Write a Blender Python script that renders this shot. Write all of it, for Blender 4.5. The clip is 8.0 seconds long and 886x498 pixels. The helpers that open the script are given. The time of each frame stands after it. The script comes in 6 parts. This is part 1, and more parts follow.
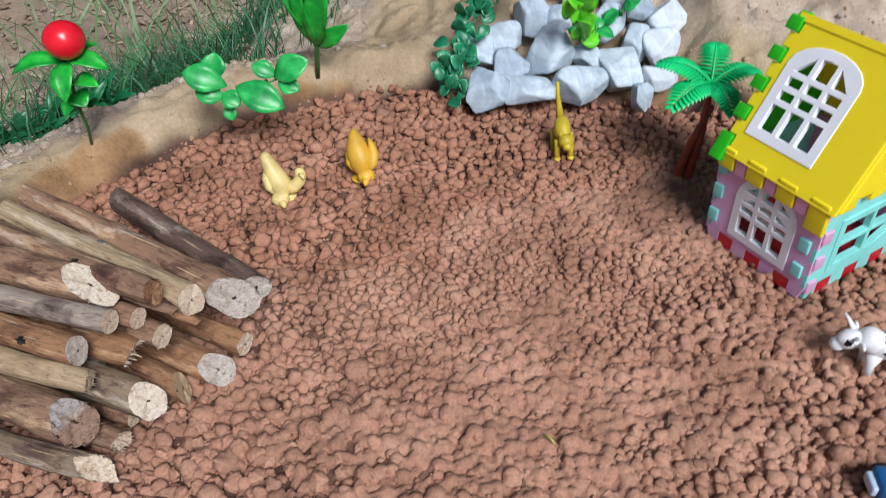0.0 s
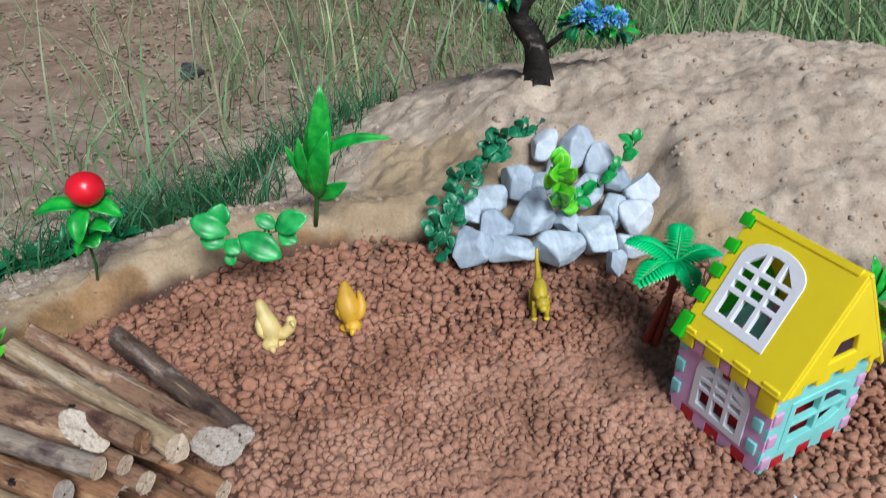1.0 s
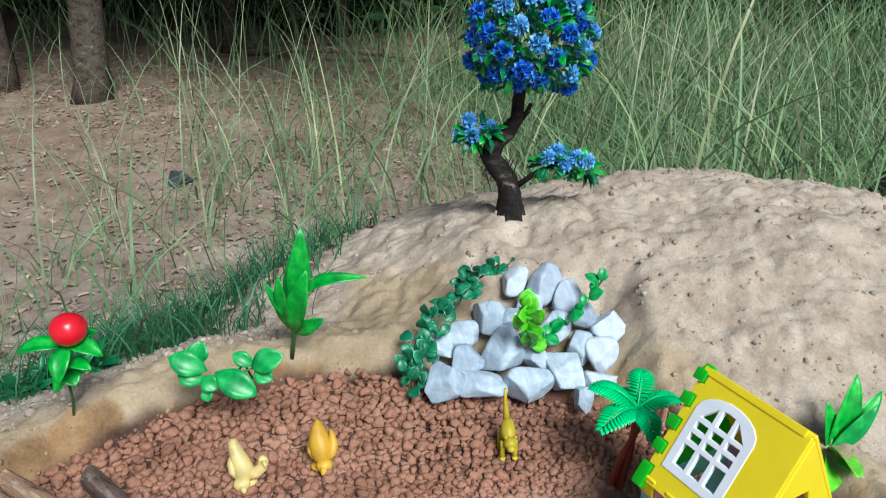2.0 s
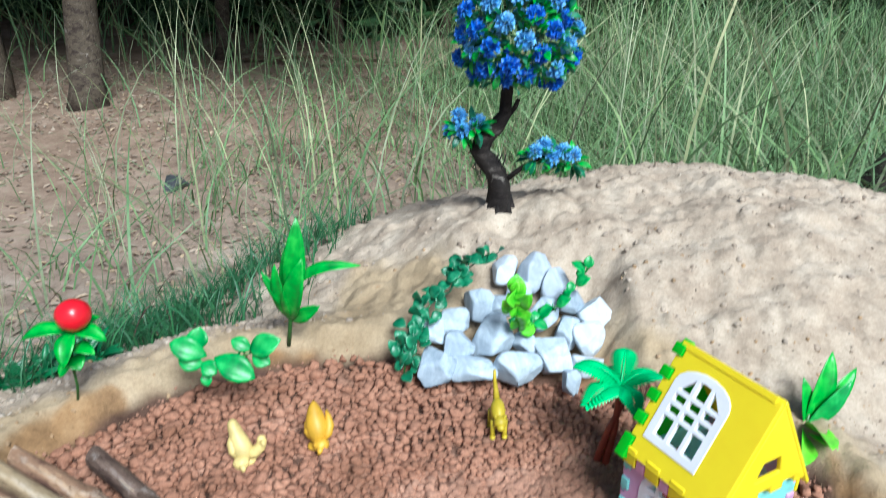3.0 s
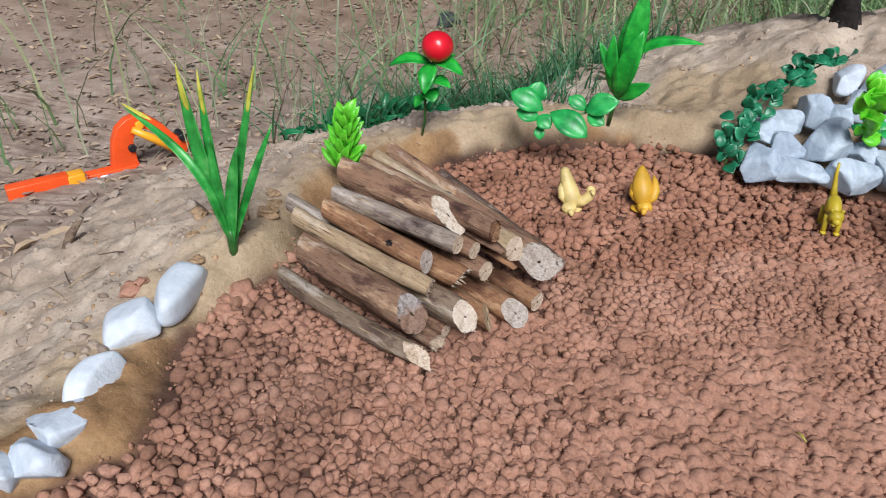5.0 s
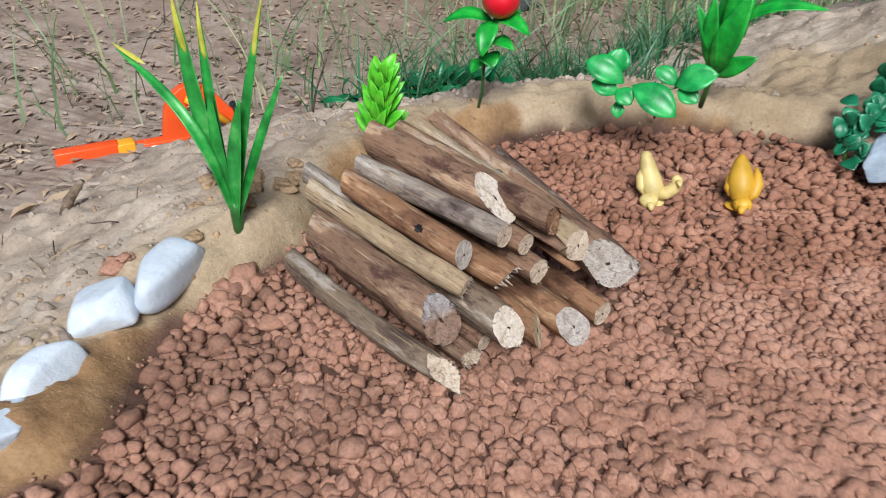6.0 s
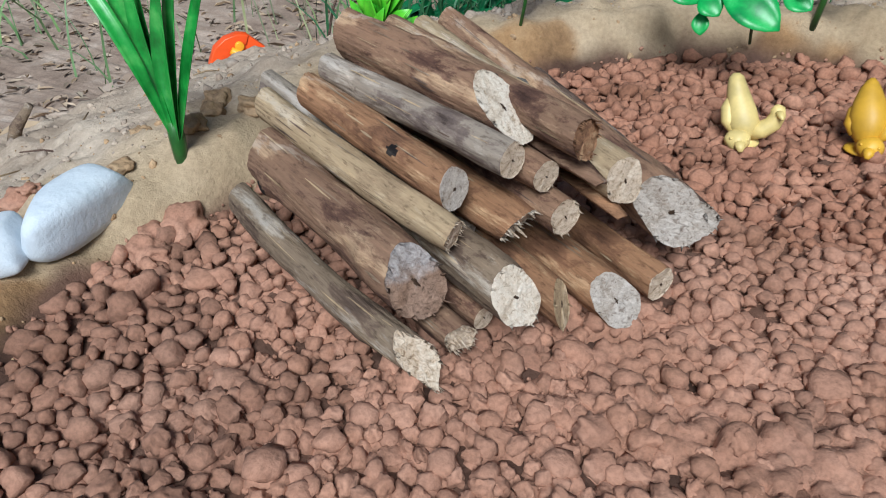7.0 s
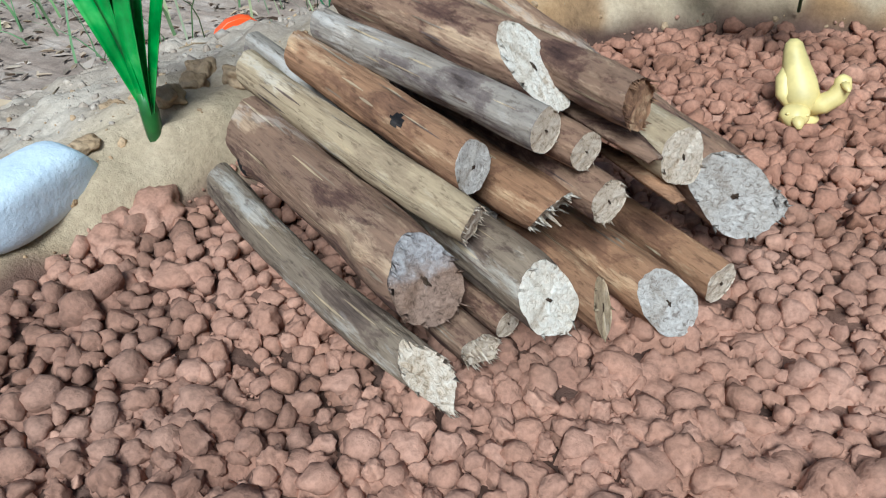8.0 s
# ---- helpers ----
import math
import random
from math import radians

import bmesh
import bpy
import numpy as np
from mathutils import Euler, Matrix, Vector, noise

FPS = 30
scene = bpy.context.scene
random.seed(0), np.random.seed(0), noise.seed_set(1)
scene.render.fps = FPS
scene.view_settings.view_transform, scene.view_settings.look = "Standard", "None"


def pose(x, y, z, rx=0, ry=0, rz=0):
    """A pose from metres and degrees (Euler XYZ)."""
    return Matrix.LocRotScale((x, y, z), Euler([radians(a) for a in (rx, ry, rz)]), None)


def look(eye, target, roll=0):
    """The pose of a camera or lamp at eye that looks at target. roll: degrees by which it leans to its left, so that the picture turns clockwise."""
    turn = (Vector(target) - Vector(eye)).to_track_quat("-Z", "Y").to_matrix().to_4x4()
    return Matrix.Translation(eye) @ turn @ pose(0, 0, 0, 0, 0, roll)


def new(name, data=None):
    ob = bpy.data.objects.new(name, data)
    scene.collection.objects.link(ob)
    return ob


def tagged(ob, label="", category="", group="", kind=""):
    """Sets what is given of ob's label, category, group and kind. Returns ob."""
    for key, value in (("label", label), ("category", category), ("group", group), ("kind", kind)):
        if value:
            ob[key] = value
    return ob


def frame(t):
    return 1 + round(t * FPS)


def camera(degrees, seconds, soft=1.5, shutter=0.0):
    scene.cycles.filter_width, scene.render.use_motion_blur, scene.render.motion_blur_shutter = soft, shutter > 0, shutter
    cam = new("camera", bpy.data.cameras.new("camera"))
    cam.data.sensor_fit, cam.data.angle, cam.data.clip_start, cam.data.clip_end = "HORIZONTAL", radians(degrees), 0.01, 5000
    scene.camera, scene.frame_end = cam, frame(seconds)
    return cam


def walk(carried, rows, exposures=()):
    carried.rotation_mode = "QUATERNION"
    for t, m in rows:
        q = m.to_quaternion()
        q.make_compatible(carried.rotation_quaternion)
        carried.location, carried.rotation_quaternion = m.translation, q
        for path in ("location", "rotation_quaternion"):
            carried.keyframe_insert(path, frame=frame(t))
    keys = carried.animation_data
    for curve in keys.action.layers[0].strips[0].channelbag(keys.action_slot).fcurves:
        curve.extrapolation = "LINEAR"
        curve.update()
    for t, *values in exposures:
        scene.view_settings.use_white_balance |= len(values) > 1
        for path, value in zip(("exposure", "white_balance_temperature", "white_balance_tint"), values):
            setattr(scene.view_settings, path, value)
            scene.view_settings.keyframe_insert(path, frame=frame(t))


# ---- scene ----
cam = camera(60.3, 8.0, soft=1.0, shutter=0.3)
EXPOSURE, KELVIN = 0.34, 5830
PATH = [
    (0, (0.034, 0.025, 0.441), (-0.033, 1.552, -0.848), -3.1),
    (0.5, (0.041, 0.016, 0.469), (-0.007, 1.631, -0.709), 0.5),
    (1, (0.045, 0.01, 0.5), (-0.001, 1.716, -0.543), 0.7),
    (1.5, (0.056, 0.003, 0.53), (0.03, 1.789, -0.37), 1.4),
    (1.7, (0.053, 0.006, 0.545), (0.034, 1.808, -0.321), 1.8),
    (2.8, (0.068, -0.029, 0.571), (0.074, 1.829, -0.171), 2.1),
    (3, (0.063, -0.037, 0.554), (0.064, 1.795, -0.25), 1.7),
    (3.5, (0.046, -0.062, 0.495), (-0.023, 1.699, -0.452), 1.0),
    (4, (0.009, -0.089, 0.468), (-0.223, 1.621, -0.542), 1.8),
    (4.5, (-0.025, -0.121, 0.443), (-0.426, 1.529, -0.613), 1.9),
    (5, (-0.052, -0.142, 0.43), (-0.562, 1.463, -0.648), 2.2),
    (5.2, (-0.054, -0.14, 0.429), (-0.587, 1.457, -0.65), 2.1),
    (6.3, (-0.074, 0.031, 0.319), (-0.805, 1.526, -0.79), 1.8),
    (6.5, (-0.072, 0.065, 0.298), (-0.844, 1.534, -0.818), 1.0),
    (7, (-0.077, 0.104, 0.251), (-0.916, 1.51, -0.898), 0.1),
    (7.5, (-0.094, 0.128, 0.236), (-0.952, 1.522, -0.912), -0.1),
    (8, (-0.106, 0.148, 0.214), (-0.961, 1.53, -0.953), -0.4),
]

from mathutils.geometry import tessellate_polygon

walk(cam, [(t, look(eye, target, roll)) for t, eye, target, roll in PATH], [
    (0.0, EXPOSURE - 0.18, KELVIN + 30, 10.0), (0.5, EXPOSURE - 0.13, KELVIN - 20, 8.0), (1.0, EXPOSURE - 0.28, KELVIN - 130, 8.0), (1.5, EXPOSURE - 0.25, KELVIN - 150, 5.0),
    (3.0, EXPOSURE + 0.28, KELVIN - 380, 2.0), (3.5, EXPOSURE - 0.26, KELVIN - 150, 6.0), (4.0, EXPOSURE - 0.28, KELVIN - 150, 8.0), (5.0, EXPOSURE - 0.21, KELVIN + 80, 12.0),
    (6.5, EXPOSURE - 0.09, KELVIN - 120, 7.0), (7.0, EXPOSURE - 0.17, KELVIN - 260, 5.0), (8.0, EXPOSURE + 0.09, KELVIN - 720, -1.0)])

# ---- light ----
world = bpy.data.worlds.new("sky")
scene.world = world
world.use_nodes = True
wn = world.node_tree
sky = wn.nodes.new("ShaderNodeTexSky")
sky.sky_type = "NISHITA"
sky.sun_disc = False
sky.sun_elevation = radians(47)
sky.sun_rotation = radians(156)
sky.dust_density = 4.0
wn.links.new(sky.outputs[0], wn.nodes["Background"].inputs[0])
wn.nodes["Background"].inputs[1].default_value = 0.049
sun = new("sun", bpy.data.lights.new("sun", "SUN"))
sun.data.energy = 3.66
sun.data.angle = radians(24)
sun.data.color = (1.0, 0.97, 0.92)
sun.matrix_world = look((1.34, -2.51, 3.54), (0, 0.5, 0))


# ---- numbers ----
def lattice(ix, iy, seed):
    n = (ix.astype(np.int64) * 374761393 + iy.astype(np.int64) * 668265263 + seed * 982451653) & 0x7FFFFFFF
    n = ((n ^ (n >> 13)) * 1274126177) & 0x7FFFFFFF
    return ((n ^ (n >> 16)) & 0xFFFF) / 65535.0


def vnoise(x, y, size, seed=0):
    """Smooth value noise in -1..1 over arrays, with cells of that size."""
    x, y = np.asarray(x, float) / size, np.asarray(y, float) / size
    ix, iy = np.floor(x), np.floor(y)
    fx, fy = x - ix, y - iy
    fx, fy = fx * fx * (3 - 2 * fx), fy * fy * (3 - 2 * fy)
    a, b = lattice(ix, iy, seed), lattice(ix + 1, iy, seed)
    c, d = lattice(ix, iy + 1, seed), lattice(ix + 1, iy + 1, seed)
    return 2 * ((a * (1 - fx) + b * fx) * (1 - fy) + (c * (1 - fx) + d * fx) * fy) - 1


def fbm(x, y, size, seed=0, octaves=4):
    total, gain = 0, 1.0
    for k in range(octaves):
        total = total + gain * vnoise(x, y, size, seed + k)
        size, gain = size / 2.03, gain / 2
    return total


def smooth(a, b, v):
    v = np.clip((np.asarray(v, float) - a) / (b - a), 0, 1)
    return v * v * (3 - 2 * v)


# the outline of the clay bed
BED = [(-0.40, -0.02), (-0.412, 0.088), (-0.396, 0.128), (-0.374, 0.152), (-0.374, 0.185), (-0.382, 0.220), (-0.402, 0.255), (-0.414, 0.300), (-0.394, 0.362), (-0.386, 0.41), (-0.385, 0.50),
       (-0.365, 0.60), (-0.344, 0.646), (-0.302, 0.690), (-0.225, 0.772), (-0.139, 0.809), (-0.05, 0.838), (0.013, 0.820),
       (0.16, 0.815), (0.26, 0.805), (0.36, 0.720), (0.46, 0.64), (0.50, 0.50), (0.52, 0.25), (0.45, -0.05), (0.1, -0.2), (-0.2, -0.15)]


def bed_distance(x, y):
    """Metres from the bed's edge: plus outside, minus inside."""
    x, y = np.asarray(x, float), np.asarray(y, float)
    best, inside = np.full(x.shape, 1e9), np.zeros(x.shape, bool)
    for (ax, ay), (bx, by) in zip(BED, BED[1:] + BED[:1]):
        ux, uy = bx - ax, by - ay
        k = np.clip(((x - ax) * ux + (y - ay) * uy) / (ux * ux + uy * uy), 0, 1)
        best = np.minimum(best, np.hypot(x - ax - k * ux, y - ay - k * uy))
        cross = (ay > y) != (by > y)
        with np.errstate(divide="ignore", invalid="ignore"):
            inside ^= cross & (x < ux * (y - ay) / np.where(uy == 0, 1e-9, uy) + ax)
    return np.where(inside, -best, best)


PLAIN = -0.52


def parts_of_ground(x, y):
    x, y = np.asarray(x, float), np.asarray(y, float)
    d = bed_distance(x, y) + 0.006 * fbm(x, y, 0.06, 3, 3)
    mound = 0.155 * (1 - ((x - 0.5) / np.where(x < 0.5, 0.65, 0.74)) ** 2 - ((y - 1.14) / np.where(y < 1.14, 0.46, 0.43)) ** 2)
    mound = np.maximum(mound, -0.6)
    return d, mound


def caked(x, y):
    """How far the clay is trodden smooth, 0 to 1."""
    a = np.exp(-(((x - 0.08 - 0.10 * (y - 0.4)) / 0.145) ** 2 + ((y - 0.40) / 0.24) ** 2))
    b = np.exp(-(((x - 0.20) / 0.11) ** 2 + ((y - 0.57) / 0.11) ** 2))
    return np.clip(np.maximum(a, b) * 1.15 + 0.35 * fbm(x, y, 0.12, 91, 2), 0, 1)


def height(x, y):
    x, y = np.asarray(x, float), np.asarray(y, float)
    d, mound = parts_of_ground(x, y)
    bank = (0.034 - 0.020 * smooth(0.41, 0.34, y) * smooth(-0.30, -0.36, x)) * smooth(-0.004, 0.045, d) + np.interp(d, (0.06, 0.10, 0.28, 0.38, 0.62, 0.85, 1.5), (0.0, -0.012, -0.118, -0.155, -0.290, -0.435, PLAIN - 0.034))
    # the broad shoulder of the bank beside the logs
    bank = bank + np.interp(d, (0.10, 0.18, 0.28, 0.34, 0.48), (0.0, 0.020, 0.045, 0.042, 0.0)) * smooth(-0.42, -0.50, x) * smooth(0.82, 0.66, y) * smooth(0.16, 0.34, y)
    k = 0.03
    over = np.clip(0.5 + 0.5 * (mound - bank) / k, 0, 1)
    z = bank * (1 - over) + mound * over + k * over * (1 - over)
    z = np.where(d < 0.0, np.minimum(z, 0.004), z)
    # the hollow in which the rock pile lies
    rocks = smooth(0.0, 0.05, x) * smooth(0.33, 0.27, x) * smooth(0.755, 0.785, y) * smooth(1.0, 0.93, y)
    z = z * (1 - rocks) + np.minimum(z, 0.52 * (y - 0.80) - 0.016) * rocks
    out = smooth(0.0, 0.03, d)
    rough = 0.006 * fbm(x, y, 0.09, 11, 4) * out + 0.0085 * np.abs(fbm(x, y, 0.032, 21, 4)) * out
    onmound = smooth(0.02, 0.08, mound) * out
    rough = rough + onmound * (0.0065 * fbm(x, y, 0.055, 31, 4) + 0.011 * fbm(x, y, 0.19, 41, 3) + 0.002)
    far = smooth(1.0, 6.0, np.hypot(x, y))
    rough = rough + far * 0.05 * fbm(x, y, 1.3, 51, 3)
    lumps = (0.0045 * np.abs(fbm(x, y, 0.020, 61, 3)) + 0.002 * fbm(x, y, 0.009, 67, 2) - 0.007 + 0.004 * caked(x, y)) * (1 - out)
    return z + rough + lumps


def ground_z(x, y):
    return float(height(np.array([x]), np.array([y]))[0])


# ---- materials ----
def material(name):
    m = bpy.data.materials.new(name)
    m.use_nodes = True
    nt = m.node_tree
    return m, nt, nt.nodes["Principled BSDF"]


def node(nt, kind, **sockets):
    n = nt.nodes.new(kind)
    for k, v in sockets.items():
        n.inputs[k.replace("_", " ")].default_value = v
    return n


def ramp(nt, fac, stops):
    r = nt.nodes.new("ShaderNodeValToRGB")
    while len(r.color_ramp.elements) < len(stops):
        r.color_ramp.elements.new(0.5)
    for e, (p, c) in zip(r.color_ramp.elements, stops):
        e.position, e.color = p, (*c, 1)
    nt.links.new(fac, r.inputs[0])
    return r.outputs[0]


def blend(nt, fac, a, b, mode="MIX"):
    n = nt.nodes.new("ShaderNodeMix")
    n.data_type, n.blend_type = "RGBA", mode
    for sock, v in ((n.inputs[0], fac), (n.inputs[6], a), (n.inputs[7], b)):
        if isinstance(v, (int, float)):
            sock.default_value = v
        elif isinstance(v, tuple):
            sock.default_value = (*v, 1)
        else:
            nt.links.new(v, sock)
    return n.outputs[2]


def noisy(nt, scale, detail=5.0, rough=0.6, stretch=None, distortion=0.0):
    tc = nt.nodes.new("ShaderNodeTexCoord")
    out = tc.outputs["Object"]
    if stretch:
        mp = nt.nodes.new("ShaderNodeMapping")
        mp.inputs["Scale"].default_value = stretch
        nt.links.new(out, mp.inputs[0])
        out = mp.outputs[0]
    n = node(nt, "ShaderNodeTexNoise", Scale=scale, Detail=detail, Roughness=rough, Distortion=distortion)
    nt.links.new(out, n.inputs["Vector"])
    return n.outputs["Fac"]


def bumped(nt, bsdf, fac, strength, distance):
    b = node(nt, "ShaderNodeBump", Strength=strength, Distance=distance)
    nt.links.new(fac, b.inputs["Height"])
    if bsdf.inputs["Normal"].is_linked:
        nt.links.new(bsdf.inputs["Normal"].links[0].from_socket, b.inputs["Normal"])
    nt.links.new(b.outputs[0], bsdf.inputs["Normal"])


def scaled(c, k):
    return tuple(v * k for v in c)


def dirt(name, a, b, c, scale, grain, island=False, rand=0.0, rough=0.95, relief=1.0, mottle=0.8):
    """Soil: three tones at a large scale, speckle at a small one."""
    m, nt, p = material(name)
    col = ramp(nt, noisy(nt, scale), [(0.3, a), (0.5, b), (0.72, c)])
    col = blend(nt, 0.55, col, ramp(nt, noisy(nt, grain, 3.0), [(0.3, (0.55, 0.55, 0.55)), (0.6, (1.15, 1.15, 1.15))]), "MULTIPLY")
    if island or rand:
        g = nt.nodes.new("ShaderNodeNewGeometry") if island else nt.nodes.new("ShaderNodeObjectInfo")
        col = blend(nt, mottle, col, ramp(nt, g.outputs["Random Per Island" if island else "Random"],
                                       [(0.0, (0.82, 0.83, 0.85)), (0.5, (1.0, 1.0, 1.0)), (1.0, (1.15, 1.12, 1.08))]), "MULTIPLY")
    nt.links.new(col, p.inputs["Base Color"])
    p.inputs["Roughness"].default_value = rough
    p.inputs["Specular IOR Level"].default_value = 0.25
    bumped(nt, p, noisy(nt, 150.0, 4.0, 0.6), 0.6 * relief, 0.003)
    bumped(nt, p, noisy(nt, grain, 6.0, 0.7), 0.5 * relief, 0.0015)
    return m


CLAY = ((0.252, 0.1305, 0.083), (0.367, 0.197, 0.1325), (0.481, 0.2785, 0.195))
mat_pebble = dirt("clay pebbles", *CLAY, 14.0, 420.0, island=True, relief=0.75, mottle=0.4)
# the same clay at 0.74 of its tone, for the darker patches
mat_pebble_dark = dirt("dark clay pebbles", *[scaled(c, 0.74) for c in CLAY], 14.0, 420.0, island=True, relief=0.75, mottle=0.4)
mat_pebble_broken = dirt("broken clay pebbles", *[(0.94 * r, 0.865 * g, 0.82 * b) for r, g, b in CLAY], 14.0, 420.0, island=True, relief=0.75, mottle=0.4)
mat_crust = dirt("caked clay", *CLAY, 14.0, 420.0, relief=0.75, mottle=0.4)
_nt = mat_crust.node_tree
_dark = _nt.nodes.new("ShaderNodeAttribute")
_dark.attribute_name = "clay_darkness"
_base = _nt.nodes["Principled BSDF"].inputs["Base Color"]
_nt.links.new(blend(_nt, _dark.outputs["Fac"], _base.links[0].from_socket, blend(_nt, 1.0, _base.links[0].from_socket, (0.70, 0.68, 0.68), "MULTIPLY")), _base)
mat_pebble_single_dark = dirt("dark clay pebble", *[scaled(c, 0.74) for c in CLAY], 14.0, 420.0, rand=1.0, relief=0.75, mottle=0.4)
mat_pebble_single = dirt("clay pebble", *CLAY, 14.0, 420.0, rand=1.0, relief=0.75, mottle=0.4)


def ground_material():
    m, nt, p = material("soil")
    grain = ramp(nt, noisy(nt, 260.0, 5.0, 0.7), [(0.3, (0.70, 0.68, 0.66)), (0.62, (1.15, 1.15, 1.15))])
    # clay set near black: shade of the gaps between pebbles, put into its colour
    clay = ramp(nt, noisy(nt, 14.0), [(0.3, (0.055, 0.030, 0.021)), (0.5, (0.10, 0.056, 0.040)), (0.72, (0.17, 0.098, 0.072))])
    sand = ramp(nt, noisy(nt, 9.0), [(0.3, (0.310, 0.226, 0.135)), (0.5, (0.425, 0.322, 0.205)), (0.7, (0.53, 0.415, 0.282))])
    grey = ramp(nt, noisy(nt, 16.0, 7.0, 0.65), [(0.28, (0.28, 0.215, 0.16)), (0.48, (0.45, 0.36, 0.275)), (0.7, (0.60, 0.505, 0.40))])
    litter = ramp(nt, noisy(nt, 7.0, 8.0, 0.75), [(0.3, (0.18, 0.128, 0.098)), (0.5, (0.345, 0.262, 0.205)), (0.68, (0.49, 0.40, 0.33))])

    far_soil = ramp(nt, noisy(nt, 5.0, 9.0, 0.78), [(0.3, (0.13, 0.085, 0.060)), (0.5, (0.28, 0.195, 0.140)), (0.68, (0.43, 0.325, 0.25))])

    def weight(name):
        a = nt.nodes.new("ShaderNodeAttribute")
        a.attribute_name = name
        return a.outputs["Fac"]

    ochre = ramp(nt, noisy(nt, 30.0), [(0.3, (0.20, 0.105, 0.042)), (0.5, (0.32, 0.18, 0.078)), (0.7, (0.43, 0.27, 0.135))])
    col = blend(nt, weight("greyness"), sand, grey)
    col = blend(nt, weight("ochreness"), col, ochre)
    col = blend(nt, weight("litterness"), col, litter)
    col = blend(nt, weight("far_soilness"), col, far_soil)
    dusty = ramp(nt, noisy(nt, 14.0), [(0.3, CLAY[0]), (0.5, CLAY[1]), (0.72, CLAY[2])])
    # caked ground keeps the pebbles' own tone instead of the gap shade
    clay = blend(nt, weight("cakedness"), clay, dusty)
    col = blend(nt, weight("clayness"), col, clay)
    col = blend(nt, 0.6, col, grain, "MULTIPLY")
    nt.links.new(col, p.inputs["Base Color"])
    p.inputs["Roughness"].default_value = 0.95
    p.inputs["Specular IOR Level"].default_value = 0.2
    bumped(nt, p, noisy(nt, 60.0, 8.0, 0.75), 0.7, 0.006)
    bumped(nt, p, noisy(nt, 400.0, 4.0, 0.7), 0.5, 0.0012)
    return m


mat_ground = ground_material()


def plastic(name, colour, rough=0.35, vary=0.12, thin=0.0):
    m, nt, p = material(name)
    col = ramp(nt, noisy(nt, 35.0, 4.0), [(0.3, scaled(colour, 1 - vary)), (0.7, tuple(min(1, v * (1 + vary)) for v in colour))])
    nt.links.new(col, p.inputs["Base Color"])
    p.inputs["Roughness"].default_value = rough
    bumped(nt, p, noisy(nt, 300.0, 2.0), 0.08, 0.0005)
    bumped(nt, p, noisy(nt, 60.0, 3.0), 0.10, 0.0015)
    if thin:
        # light passes through the thin moulded sheet
        t = nt.nodes.new("ShaderNodeBsdfTranslucent")
        nt.links.new(col, t.inputs["Color"])
        mix = node(nt, "ShaderNodeMixShader", Fac=thin)
        nt.links.new(p.outputs[0], mix.inputs[1])
        nt.links.new(t.outputs[0], mix.inputs[2])
        nt.links.new(mix.outputs[0], nt.nodes["Material Output"].inputs["Surface"])
    return m


mat_pink = plastic("pink plastic", (0.97, 0.58, 0.88), 0.4, thin=0.35)
mat_pale_pink = plastic("pale pink plastic", (0.95, 0.55, 0.78), 0.4, thin=0.45)
mat_aqua = plastic("aqua plastic", (0.36, 0.88, 0.84), 0.4, thin=0.3)
mat_yellow = plastic("yellow plastic", (1.0, 0.80, 0.012), 0.4, 0.04, thin=0.2)
mat_lime = plastic("lime green plastic", (0.07, 0.70, 0.02), 0.35, thin=0.5)
mat_red = plastic("red plastic", (0.55, 0.014, 0.026), 0.35, thin=0.2)
mat_white = plastic("white plastic", (0.88, 0.90, 0.96), 0.4, 0.05, thin=0.1)
mat_orange = plastic("orange plastic", (0.90, 0.10, 0.015), 0.35)
mat_amber = plastic("amber plastic", (0.88, 0.40, 0.02), 0.35)
mat_duck = plastic("pale yellow toy plastic", (0.64, 0.50, 0.19), 0.5, 0.3)
mat_duck_deep = plastic("deep yellow toy plastic", (0.58, 0.33, 0.025), 0.5, 0.25)
mat_lemon = plastic("lemon yellow toy plastic", (0.50, 0.38, 0.02), 0.5, 0.28)
mat_black = plastic("black plastic", (0.015, 0.016, 0.02), 0.4)
mat_blue = plastic("blue plastic", (0.015, 0.09, 0.24), 0.35)
mat_cow = plastic("white toy plastic", (0.74, 0.74, 0.76), 0.45, 0.08)
mat_berry = plastic("red lacquer", (0.62, 0.008, 0.020), 0.28, 0.12)
mat_sticker = plastic("pale sticker", (0.45, 0.55, 0.70), 0.4)
mat_palm = plastic("jade green plastic", (0.03, 0.60, 0.18), 0.35, 0.2)
mat_trunk_red = plastic("red brown plastic", (0.24, 0.035, 0.018), 0.4, 0.3)


def leafy(name, dark, mid, light, rough=0.38, scale=60.0, island=True):
    m, nt, p = material(name)
    col = ramp(nt, noisy(nt, scale, 4.0), [(0.3, dark), (0.52, mid), (0.75, light)])
    if island:
        g = nt.nodes.new("ShaderNodeNewGeometry")
        col = blend(nt, 0.85, col, ramp(nt, g.outputs["Random Per Island"], [(0.0, (0.6, 0.65, 0.6)), (0.5, (1, 1, 1)), (1.0, (1.3, 1.25, 1.0))]), "MULTIPLY")
    nt.links.new(col, p.inputs["Base Color"])
    p.inputs["Roughness"].default_value = rough
    bumped(nt, p, noisy(nt, 200.0, 3.0), 0.15, 0.0006)
    return m


